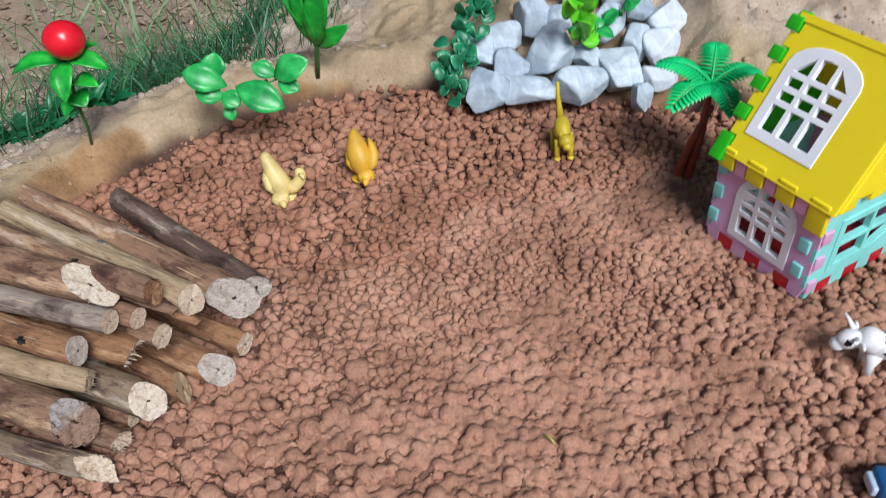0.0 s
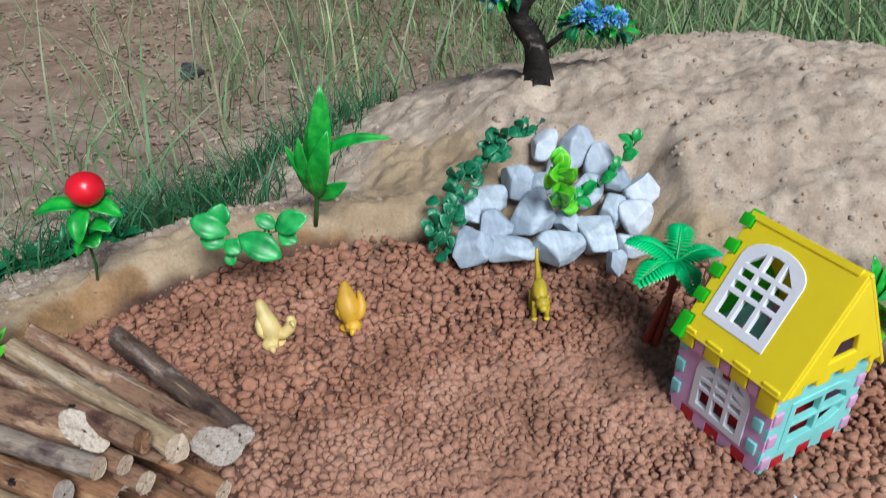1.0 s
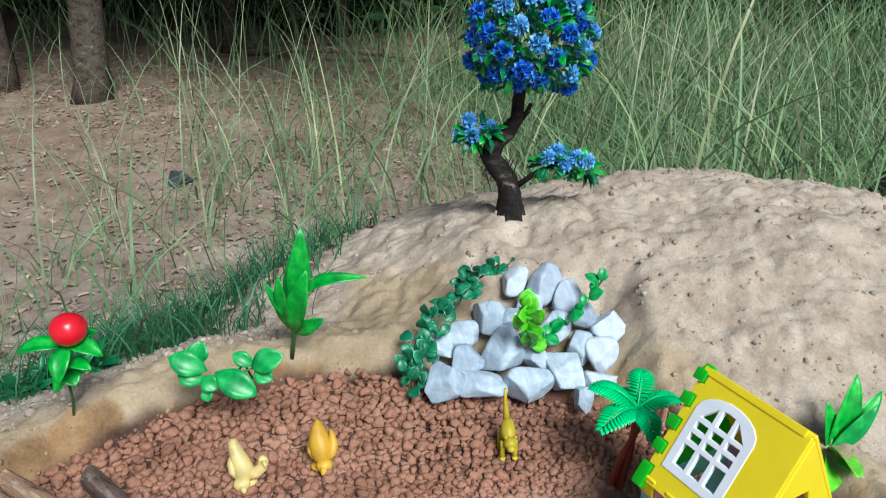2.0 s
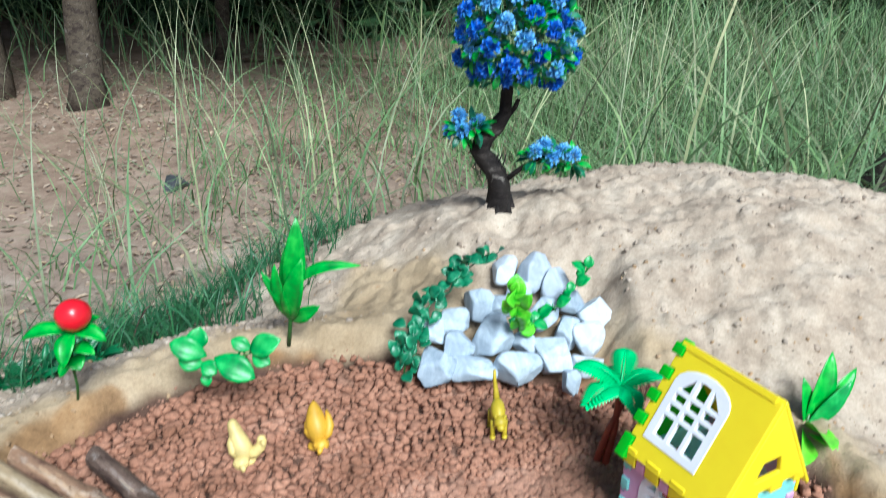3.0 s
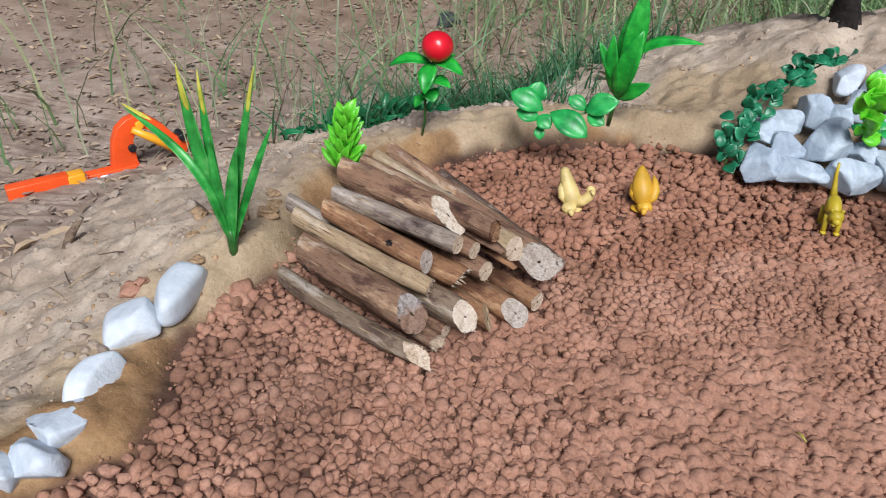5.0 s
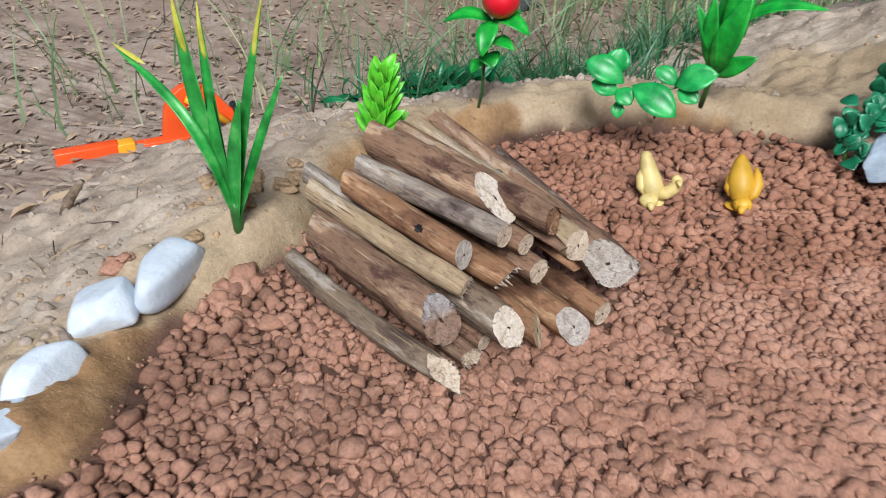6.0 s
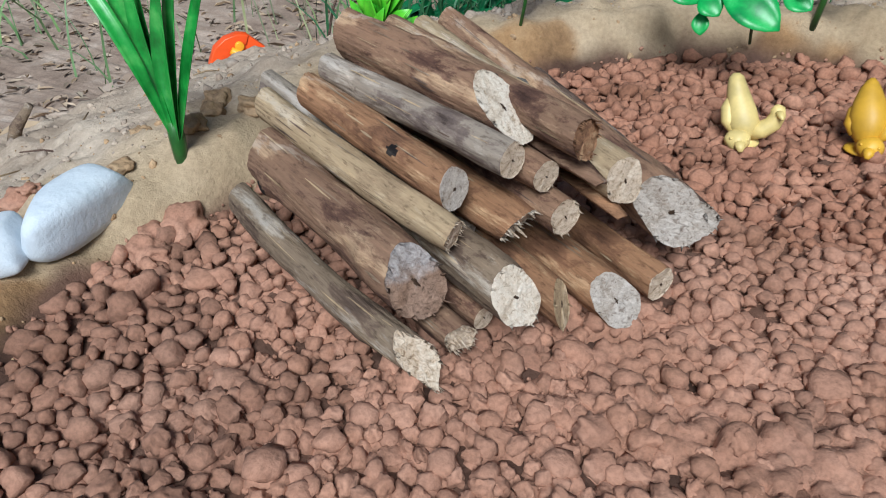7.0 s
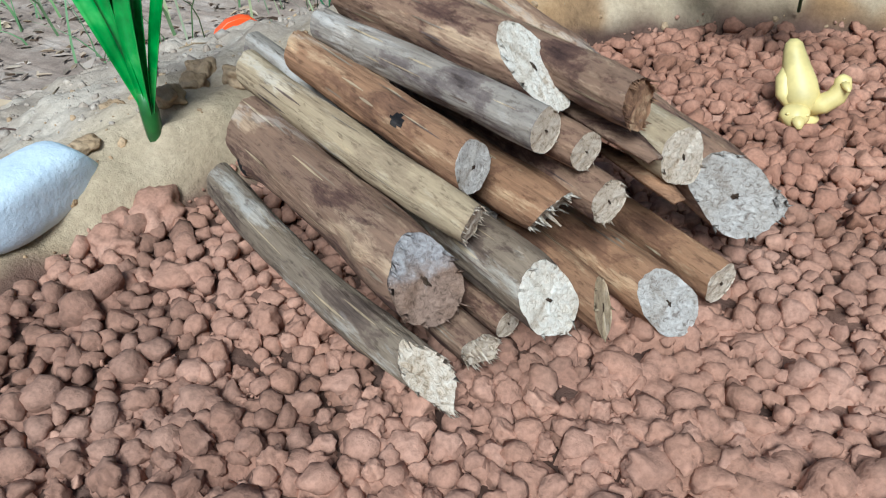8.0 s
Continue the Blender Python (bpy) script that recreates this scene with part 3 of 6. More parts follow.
def darkness(x, y):
    """How dark the clay is: patches beside the log pile and the toy house, and a few spots."""
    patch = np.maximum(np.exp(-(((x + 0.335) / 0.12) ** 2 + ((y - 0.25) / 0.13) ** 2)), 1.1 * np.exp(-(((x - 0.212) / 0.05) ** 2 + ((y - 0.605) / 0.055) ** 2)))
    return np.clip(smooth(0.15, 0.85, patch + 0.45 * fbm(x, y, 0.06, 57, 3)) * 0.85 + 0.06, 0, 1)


def make_crust(places, bed):
    """The clay that has washed between the pebbles and glues them together: a sheet that hugs their shoulders."""
    step = 0.0019
    xs, ys = np.arange(-0.455, 0.545, step), np.arange(-0.08, 0.865, step)
    gx, gy = np.meshgrid(xs, ys)
    base = height(gx, gy)
    k = 0.0009
    fill = np.exp(np.clip((base + 0.0002 - 0.0045 * (1 - caked(gx, gy))) / k, -60, 60))
    for x, y, z, r in places:
        glue = float(melted(x, y))
        reach = r * (1.02 + 0.10 * glue)
        i0, i1 = np.searchsorted(xs, (x - reach, x + reach))
        j0, j1 = np.searchsorted(ys, (y - reach, y + reach))
        if i1 <= i0 or j1 <= j0:
            continue
        h = 1 - ((gx[j0:j1, i0:i1] - x) ** 2 + (gy[j0:j1, i0:i1] - y) ** 2) / (reach * reach)
        top = z + r * (0.60 + 0.26 * glue) * np.sqrt(np.clip(h, 0, 1))
        fill[j0:j1, i0:i1] += np.where(h > 0, np.exp(np.clip(top / k, -60, 60)), 0)
    z = k * np.log(fill)
    low = 1 - melted(gx, gy)
    pits = smooth(0.55, 0.95, fbm(gx, gy, 0.035, 23, 3)) * smooth(0.9, 0.5, caked(gx, gy))
    z = z - 0.0078 * low - 0.005 * pits + 0.0005 * fbm(gx, gy, 0.008, 5, 2)
    d = bed_distance(gx, gy) + 0.006 * fbm(gx, gy, 0.06, 3, 3)
    z = np.where(d > 0.004, base - 0.02, np.maximum(z, base - 0.004))
    n = len(xs)
    q = (np.arange(len(ys) - 1)[:, None] * n + np.arange(n - 1)[None, :])
    keep = (d < 0.012)[:-1, :-1]
    q = q[keep]
    verts = np.stack([gx.ravel(), gy.ravel(), z.ravel()], 1)
    used, flat = np.unique(np.stack([q, q + 1, q + n + 1, q + n], 1), return_inverse=True)
    ob = soup("crust", verts[used], flat.reshape(-1, 4), mat_crust, bed)
    ob.data.attributes.new("clay_darkness", "FLOAT", "POINT").data.foreach_set("value", darkness(gx, gy).ravel()[used].astype(np.float32))
    return tagged(ob, "dusty clay caked between the pebbles", kind="stuff")


def make_pebbles():
    rng = np.random.default_rng(5)
    fine, rough, finest = pebble_shapes(2, 14, 1, 0.88, 7, 0.52), pebble_shapes(2, 24, 2, 0.97, 10, 0.46), pebble_shapes(3, 12, 3, 0.88, 7, 0.52)
    meshes, dark_meshes = [], []
    for v, f in finest[:10]:
        for mat, kept in ((mat_pebble_single, meshes), (mat_pebble_single_dark, dark_meshes)):
            me = bpy.data.meshes.new("pebble")
            me.from_pydata((v * 0.0055).tolist(), [], f.tolist())
            me.polygons.foreach_set("use_smooth", [True] * len(me.polygons))
            me.materials.append(mat)
            kept.append(me)
    bed = thing("clay_bed", "loose red brown clay pebbles heaped in a bed", "clay pebbles")
    verts, faces, n, single = [], [], 0, 0
    dark_verts, dark_faces, dark_n = [], [], 0
    far, far_faces, far_n = [], [], 0
    places = scatter(80000, 9, pebble_room, (-0.44, -0.06), (0.53, 0.86), 0.67)
    px, py = np.array([p[0] for p in places]), np.array([p[1] for p in places])
    cs, zs, lie = caked(px, py), height(px, py), []
    for (x, y, r), c, z in zip(places, cs, zs):
        z = z + r * (0.80 - 0.48 * c) + rng.uniform(-0.0018, 0.0026) * (1 - 0.6 * c)
        m = spin(rng) * 1.0
        z = under_logs(x, y, z, r)
        lie.append((x, y, z, r))
        flat = np.diag(np.array([rng.uniform(0.95, 1.32), rng.uniform(0.85, 1.15), rng.uniform(0.75, 1.05)]) * r)
        if -0.31 < x < -0.02 and 0.20 < y < 0.36 and single < 300 and c < 0.4:
            ob = new("pebble", (dark_meshes if darkness(x, y) > 0.5 else meshes)[single % 10])
            lay = turn_z(rng.uniform(0, 6.28)) @ flat @ m / 0.0055
            mat = Matrix(lay.tolist()).to_4x4()
            mat.translation = (x, y, z)
            ob.matrix_basis = mat
            ob.parent = bed
            single += 1
            continue
        broken = y > 0.52 - 0.25 * max(0.0, x - 0.2) and c < 0.75 and darkness(x, y) < 0.5
        near = not broken
        v, f = (rough if broken else fine)[rng.integers(14)]
        if not near:
            far.append(v @ (turn_z(rng.uniform(0, 6.28)) @ flat @ m).T + (x, y, z))
            far_faces.append(f + far_n)
            far_n += len(v)
            continue
        if darkness(x, y) > 0.5:
            dark_verts.append(v @ (turn_z(rng.uniform(0, 6.28)) @ flat @ m).T + (x, y, z))
            dark_faces.append(f + dark_n)
            dark_n += len(v)
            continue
        verts.append(v @ (turn_z(rng.uniform(0, 6.28)) @ flat @ m).T + (x, y, z))
        faces.append(f + n)
        n += len(v)
    tagged(soup("pebbles", np.concatenate(verts), np.concatenate(faces), mat_pebble, bed), kind="stuff")
    tagged(soup("damp_pebbles", np.concatenate(dark_verts), np.concatenate(dark_faces), mat_pebble_dark, bed), "darker clay pebbles", kind="stuff")
    tagged(soup("broken_pebbles", np.concatenate(far), np.concatenate(far_faces), mat_pebble_broken, bed), "broken clay pebbles", kind="stuff")
    make_crust(lie, bed)
    # crumbs between
    verts, faces, n = [], [], 0
    for x, y in zip(rng.uniform(-0.44, 0.5, 9000), rng.uniform(0.0, 0.85, 9000)):
        if bed_distance(np.array([x]), np.array([y]))[0] > 0.012:
            continue
        r = 0.0010 + 0.0016 * rng.uniform() ** 2
        v, f = rough[rng.integers(14)]
        verts.append(v @ spin(rng).T * r + (x, y, ground_z(x, y) + 0.003 * rng.uniform()))
        faces.append(f + n)
        n += len(v)
    tagged(soup("crumbs", np.concatenate(verts), np.concatenate(faces), mat_pebble, bed), kind="stuff")


mat_clod = dirt("grey clods", (0.24, 0.185, 0.14), (0.38, 0.305, 0.24), (0.52, 0.44, 0.36), 30.0, 300.0, island=True)
mat_clod_sand = dirt("sand clods", (0.30, 0.19, 0.10), (0.40, 0.27, 0.155), (0.48, 0.34, 0.21), 30.0, 300.0, island=True)


def make_clods():
    rng = np.random.default_rng(12)
    shapes = pebble_shapes(1, 12, 7)
    for name, label, mat, count, pick in (("mound_clods", "crumbled grey brown earth clods on the mound", mat_clod, 12000, 0), ("bank_clods", "small sandy crumbs on the bank", mat_clod_sand, 9000, 1), ("rim_clods", "crumbly grey soil along the crest of the bank", mat_clod, 30000, 2)):
        verts, faces, n = [], [], 0
        xs, ys = rng.uniform(-0.75, 1.2, count), rng.uniform(0.0, 1.65, count)
        d, mound = parts_of_ground(xs, ys)
        zs = height(xs, ys)
        for x, y, z, dd, mm in zip(xs, ys, zs, d, mound):
            keep = (dd > 0.09 or mm > 0.09) and dd > 0.05 if pick == 0 else 0.0 < dd < 0.24 if pick == 1 else 0.055 < dd < 0.18 and x < 0.0 and mm < 0.03
            sandy = math.exp(-((x / 0.10) ** 2 + ((y - 0.95) / 0.11) ** 2)) > 0.35
            if not keep or (sandy and rng.uniform() < 0.85) or (pick == 2 and x < -0.35 and y < 0.62 and rng.uniform() < 0.6) or (mm < -0.02 and dd > 0.34):
                continue
            r = (0.0012 + 0.0050 * rng.uniform() ** 7) * (1.0 if pick == 0 else 0.7 if pick == 1 else 1.3)
            v, f = shapes[rng.integers(12)]
            verts.append((v * (1, 1, 0.7)) @ spin(rng).T * r + (x, y, z - r * 0.1))
            faces.append(f + n)
            n += len(v)
        tagged(soup(name, np.concatenate(verts), np.concatenate(faces), mat), label, "clods", kind="stuff")


make_clods()


# ---- logs ----
def words_torn(torn):
    return torn >= 0.85


def make_log(front, back, r_front, r_back, mat, cut, label, slant=(0.2, 0.0), torn=0.0, bend=0.0, seed=0, pith=True, point=0.0):
    front, back = Vector(front), Vector(back)
    way = back - front
    length = way.length
    base = way.to_track_quat("X", "Z").to_matrix().to_4x4()
    base.translation = front
    log = thing("log", label, "firewood log", base, "pile of cut firewood")
    sides, steps = 64, 56
    rng = random.Random(seed)
    bm, off = bmesh.new(), Vector((seed * 7.3, seed * 3.1, 0))
    rings = []
    knots = [(rng.uniform(0.12, 0.9), rng.uniform(0, 6.28)) for _ in range(2)]
    tear = [r_front * (0.04 + 0.7 * torn) * (0.22 * noise.noise(Vector((math.cos(6.2832 * k / sides) * 1.3, math.sin(6.2832 * k / sides) * 1.3, seed * 5.1))) + rng.choice((0.0, 0.02, -0.03, -0.09)) * rng.uniform(0.2, 1.0) * min(1.0, 0.25 + torn)) for k in range(sides)]
    for i in range(steps + 1):
        t = i / steps
        ring = []
        for k in range(sides):
            a = 2 * math.pi * k / sides
            r = r_front + (r_back - r_front) * t
            n = noise.noise(Vector((t * length * 25, math.cos(a) * 1.2, math.sin(a) * 1.2)) + off)
            n2 = noise.noise(Vector((t * length * 90, math.cos(a) * 4, math.sin(a) * 4)) + off)
            n3 = noise.noise(Vector((t * length * 8, math.cos(a) * 9, math.sin(a) * 9)) + off)
            r *= 1 + 0.15 * n + 0.04 * n2 + 0.05 * n3
            for kt, ka in knots:
                gap = ((t - kt) * length / r_front) ** 2 + (2 * math.sin((a - ka) / 2)) ** 2
                r += r_front * 0.16 * math.exp(-gap * 5)
            # the rim is bruised
            r *= 1 - 0.05 * (1 - t) ** 30 * (1 + 1.5 * n3)
            y, z = math.cos(a) * r * (1 - point * (1 - t) ** 5 * max(0.0, -math.sin(a))), math.sin(a) * r
            x = t * length
            x += (1 - t) ** 6 * (slant[0] * y + slant[1] * z + tear[k]) - t ** 6 * (0.3 * y - 0.25 * z)
            ring.append(bm.verts.new((x, y + bend * length * math.sin(math.pi * t), z + 0.4 * bend * length * math.sin(math.pi * t))))
        rings.append(ring)
    for a, b in zip(rings, rings[1:]):
        for k in range(sides):
            bm.faces.new((a[k], a[(k + 1) % sides], b[(k + 1) % sides], b[k]))
    bmesh.ops.recalc_face_normals(bm, faces=bm.faces[:])
    ends = [[v.co.copy() for v in rings[0]], [v.co.copy() for v in rings[-1]]]
    # fibres that stand out at the torn rim
    for _ in range(int(torn * 34)):
        k = rng.randrange(sides)
        p, q = ends[0][k], ends[0][(k + 1) % sides]
        tip = (p + q) / 2 + Vector((-r_front * rng.uniform(0.15, 0.6) * min(1.0, torn + 0.2), rng.uniform(-1, 1) * r_front * 0.15, rng.uniform(-1, 1) * r_front * 0.15))
        root = (p + q) * 0.5 * 0.86
        vs = [bm.verts.new(p), bm.verts.new(q), bm.verts.new(Vector((p.x, root.y, root.z))), bm.verts.new(tip)]
        for f in ((0, 1, 3), (1, 2, 3), (2, 0, 3), (0, 2, 1)):
            bm.faces.new([vs[j] for j in f]).material_index = 1
    # loose slivers of bark and scratches along the log, and dark knots
    for f in bm.faces:
        c = f.calc_center_median()
        for kt, ka in knots[:1]:
            gap = ((c.x - kt * length) / (0.32 * r_front)) ** 2 + (2 * math.sin((math.atan2(c.z, c.y) - ka) / 2) / 0.30) ** 2
            if gap < 1 and abs(f.normal.x) < 0.8:
                f.material_index = 2
    fibres = bmesh.new()
    for _ in range(24):
        t0, a0 = rng.uniform(0.02, 0.85), rng.uniform(0, 6.28)
        long_, wide = rng.uniform(0.05, 0.22), rng.uniform(0.015, 0.06)
        lift = rng.uniform(1.004, 1.035)
        rows = []
        for q in range(6):
            t = min(0.995, t0 + long_ * q / 5)
            ring = rings[min(steps, int(t * steps + 0.5))]
            w = wide * math.sin(math.pi * (0.08 + 0.84 * q / 5))
            row = []
            for sgn in (-1, 1):
                k = (a0 + sgn * w) / 6.2832 * sides
                p = ring[int(k) % sides].co.lerp(ring[(int(k) + 1) % sides].co, k - int(k))
                middle = Vector((p.x, bend * length * math.sin(math.pi * t), 0.4 * bend * length * math.sin(math.pi * t)))
                row.append(fibres.verts.new(middle + (p - middle) * (lift + 0.012 * math.sin(math.pi * q / 5))))
            rows.append(row)
        tone = rng.choice((0, 0, 1, 2))
        for (a, b), (c, d) in zip(rows, rows[1:]):
            fibres.faces.new((a, b, d, c)).material_index = tone
    part("bark", bm, [mat, cut, mat_tree_black], log)
    tagged(part("bark_fibre", fibres, [mat_bark_tan if mat is not mat_bark_tan else mat_cut, mat_bark_dark, mat_bark_grey], log, "loose fibres and scratches along the bark"), "loose fibres and scratches along the bark", kind="stuff")
    if words_torn(torn):
        bm = bmesh.new()
        for _ in range(5):
            y0, z0 = rng.uniform(-0.5, 0.7) * r_front, rng.uniform(-0.2, 0.75) * r_front
            tip = Vector((-r_front * rng.uniform(0.2, 0.9), y0 + rng.uniform(-0.2, 0.2) * r_front, z0 - r_front * 0.2))
            tube(bm, [(r_front * 1.2, y0, z0), (r_front * 0.3, y0, z0), tuple(tip)], [r_front * 0.10, r_front * 0.12, r_front * 0.03], 5)
        part("splinter", bm, mat_cut, log, "pale torn splinters")
    for which, rim in enumerate(ends):
        bm = bmesh.new()
        mid = sum(rim, Vector()) / len(rim)
        loops = []
        for s in (1.0, 0.98, 0.95, 0.87, 0.78, 0.68, 0.58, 0.48, 0.38, 0.28, 0.18, 0.09):
            lp = []
            for p in rim:
                q = mid + (p - mid) * s
                if s < 1.0 and which == 0:
                    q.x += (slant[0] * q.y + slant[1] * q.z + torn * r_front * 0.08 - q.x) * min(1.0, (1 - s) * 24)
                dent = 0.0 if s == 1.0 else 0.05 * r_front * noise.noise(Vector((0, q.y, q.z)) * 200 + off) + (0.02 + 0.05 * torn) * r_front * noise.noise(Vector((0, q.y, q.z)) * 460 + off)
                q.x += dent if which == 0 else -dent
                lp.append(bm.verts.new(q))
            loops.append(lp)
        for a, b in zip(loops, loops[1:]):
            for k in range(sides):
                bm.faces.new((a[k], a[(k + 1) % sides], b[(k + 1) % sides], b[k]))
        bm.faces.new(loops[-1])
        bmesh.ops.recalc_face_normals(bm, faces=bm.faces[:])
        face = part("cut_face", bm, cut, log)
        if which == 0 and pith:
            bm = bmesh.new()
            sx = -0.0004
            for a in (0.4, 1.7):
                # a ragged pit with a crack
                c, s = math.cos(a + seed), math.sin(a + seed)
                h = r_front * (rng.uniform(0.10, 0.16) if a < 1 else rng.uniform(0.05, 0.09))
                pts = []
                for u in range(9):
                    b = 6.2832 * u / 9
                    w = rng.uniform(0.6, 1.25)
                    y, z = math.cos(b) * h * 0.32 * w, math.sin(b) * h * w
                    pts.append(mid + Vector((-0.0003 - 0.035 * r_front, c * y - s * z, s * y + c * z)))
                for p in pts:
                    p.x += slant[0] * (p.y - mid.y) + slant[1] * (p.z - mid.z)
                vs = [bm.verts.new(p) for p in pts] + [bm.verts.new(p + Vector((r_front * 0.14, 0, 0))) for p in pts]
                bm.faces.new(vs[:9])
                for j in range(9):
                    bm.faces.new((vs[j], vs[j + 9], vs[(j + 1) % 9 + 9], vs[(j + 1) % 9]))
            part("pith", bm, mat_pith, face, "dark pith mark")
    return log


LOGS = [
    # front end, back end, radii, bark, cut, label, slant, torn, bend
    ((-0.214, 0.314, 0.012), (-0.369, 0.366, 0.023), 0.0090, 0.0085, mat_bark_grey, mat_cut, "long thin grey brown log with a torn pale end", (0.35, 1.8), 0.8, 0.03),
    ((-0.228, 0.333, 0.041), (-0.346, 0.370, 0.055), 0.0150, 0.0140, mat_bark_brown, mat_cut_mixed, "thick dark brown log with a frayed grey end", (0.20, 0.75), 0.5, 0.0),
    ((-0.220, 0.353, 0.057), (-0.365, 0.393, 0.072), 0.0082, 0.0088, mat_bark_tan, mat_cut, "slim tan peeled log with a splintered end", (-0.3, -0.1), 0.7, 0.02),
    ((-0.228, 0.367, 0.072), (-0.336, 0.397, 0.085), 0.0102, 0.0092, mat_bark_rust, mat_cut_grey, "rusty brown log with an oval grey cut end", (-0.1, 0.35), 0.1, 0.0),
    ((-0.204, 0.377, 0.089), (-0.333, 0.412, 0.093), 0.0088, 0.0084, mat_bark_silver, mat_cut, "grey weathered log with a round cut end", (0.0, 0.05), 0.15, 0.0),
    ((-0.220, 0.398, 0.102), (-0.334, 0.433, 0.106), 0.0132, 0.0128, mat_bark_brown, mat_cut_white, "thick brown log with a long slanting pale cut", (-0.15, 1.35), 0.25, 0.0),
    ((-0.177, 0.393, 0.099), (-0.330, 0.470, 0.098), 0.0092, 0.0085, mat_bark_brown, mat_bark_rust, "brown log with split bark at its end", (-0.2, 0.2), 0.84, 0.0),
    ((-0.193, 0.391, 0.077), (-0.320, 0.440, 0.078), 0.0082, 0.0080, mat_bark_brown, mat_cut, "short brown log with a rough cut end", (0.0, 0.0), 0.25, 0.0),
    ((-0.162, 0.411, 0.074), (-0.331, 0.503, 0.088), 0.0112, 0.0088, mat_bark_tan, mat_cut, "long tan log with a pale round cut end", (0.05, 0.35), 0.1, 0.0),
    ((-0.145, 0.442, 0.046), (-0.324, 0.522, 0.089), 0.0155, 0.0088, mat_bark_brown, mat_cut_grey, "brown log with a wide grey cut end", (0.75, 0.75), 0.3, 0.0),
    ((-0.139, 0.423, 0.015), (-0.300, 0.500, 0.018), 0.0094, 0.0090, mat_bark_rust, mat_cut, "rusty brown log lying on the clay", (0.0, 0.05), 0.2, 0.0),
    ((-0.153, 0.396, 0.017), (-0.310, 0.470, 0.018), 0.0120, 0.0110, mat_bark_rust, mat_cut_grey, "rusty brown log with a slanting grey cut", (0.35, 0.75), 0.05, 0.0),
    ((-0.174, 0.378, 0.019), (-0.320, 0.450, 0.020), 0.0100, 0.0090, mat_bark_rust, mat_bark_tan, "short split brown log on the clay", (-0.8, 0.6), 0.3, 0.0),
    ((-0.188, 0.355, 0.033), (-0.330, 0.415, 0.034), 0.0130, 0.0120, mat_bark_grey, mat_cut_white, "grey brown log with a fresh white cut end", (0.05, 0.6), 0.25, 0.0),
    ((-0.205, 0.357, 0.012), (-0.330, 0.405, 0.014), 0.0070, 0.0070, mat_bark_brown, mat_cut, "thin brown log near the clay", (0.0, 0.0), 0.2, 0.0),
    ((-0.206, 0.336, 0.014), (-0.340, 0.388, 0.016), 0.0080, 0.0070, mat_bark_brown, mat_cut, "thin splintered brown log", (0.3, 0.0), 1.0, 0.0),
    ((-0.203, 0.384, 0.051), (-0.350, 0.440, 0.052), 0.0114, 0.0110, mat_bark_rust, mat_cut_white, "brown log with a broken notched end", (-0.2, -0.7), 0.9, 0.0),
    ((-0.182, 0.392, 0.058), (-0.320, 0.455, 0.058), 0.0094, 0.0090, mat_bark_brown, mat_cut, "brown log with a frayed round end", (0.0, 0.1), 0.4, 0.0),
    ((-0.138, 0.474, 0.026), (-0.294, 0.600, 0.026), 0.0110, 0.0105, mat_bark_dark, mat_cut_grey, "dark wet log leaning behind the pile", (0.6, 0.3), 0.6, 0.0),
    ((-0.235, 0.390, 0.030), (-0.386, 0.418, 0.071), 0.0085, 0.0078, mat_bark_silver, mat_cut_grey, "pale grey stub of a log at the back", (0.1, 0.0), 0.2, 0.0),
]
for i, (a, b, ra, rb, bark_mat, cut_mat, words, slant, torn, bend) in enumerate(LOGS):
    make_log(a, b, ra, rb, bark_mat, cut_mat, words, slant, torn, bend, seed=i + 1, pith=torn < 0.7, point=0.85 if i == 0 else 0.0)


def wood_strip(name, label, path, width, mat):
    """A curled strip of bark or a chip."""
    bm = bmesh.new()
    rows = []
    for i, p in enumerate(path):
        p = Vector(p)
        w = width * (0.5 if i in (0, len(path) - 1) else 1.0)
        rows.append([bm.verts.new(p + Vector((dx * w, dy * w, dz * w))) for dx, dy, dz in ((-0.3, -0.5, 0.5), (0.0, 0.0, 0.72), (0.3, 0.5, 0.5), (0.25, 0.42, 0.28), (0.0, 0.0, 0.46), (-0.25, -0.42, 0.28))])
    for a, b in zip(rows, rows[1:]):
        for k in range(6):
            bm.faces.new((a[k], a[(k + 1) % 6], b[(k + 1) % 6], b[k]))
    bm.faces.new(rows[0][::-1])
    bm.faces.new(rows[-1])
    bmesh.ops.recalc_face_normals(bm, faces=bm.faces[:])
    return tagged(linked(name, bm, mat), label, "wood chip")


wood_strip("bark_strip", "curled strip of brown bark between the logs", [(-0.168, 0.395, 0.076), (-0.185, 0.402, 0.077), (-0.21, 0.414, 0.078), (-0.24, 0.430, 0.079)], 0.012, mat_bark_brown)
wood_strip("bark_strip", "curled strip of rusty bark below a log", [(-0.158, 0.402, 0.058), (-0.172, 0.408, 0.060), (-0.20, 0.422, 0.062)], 0.010, mat_bark_rust)


# ---- toy house ----
U, V, WALL, RISE, T = 0.104, 0.1146, 0.092, 0.096, 0.004


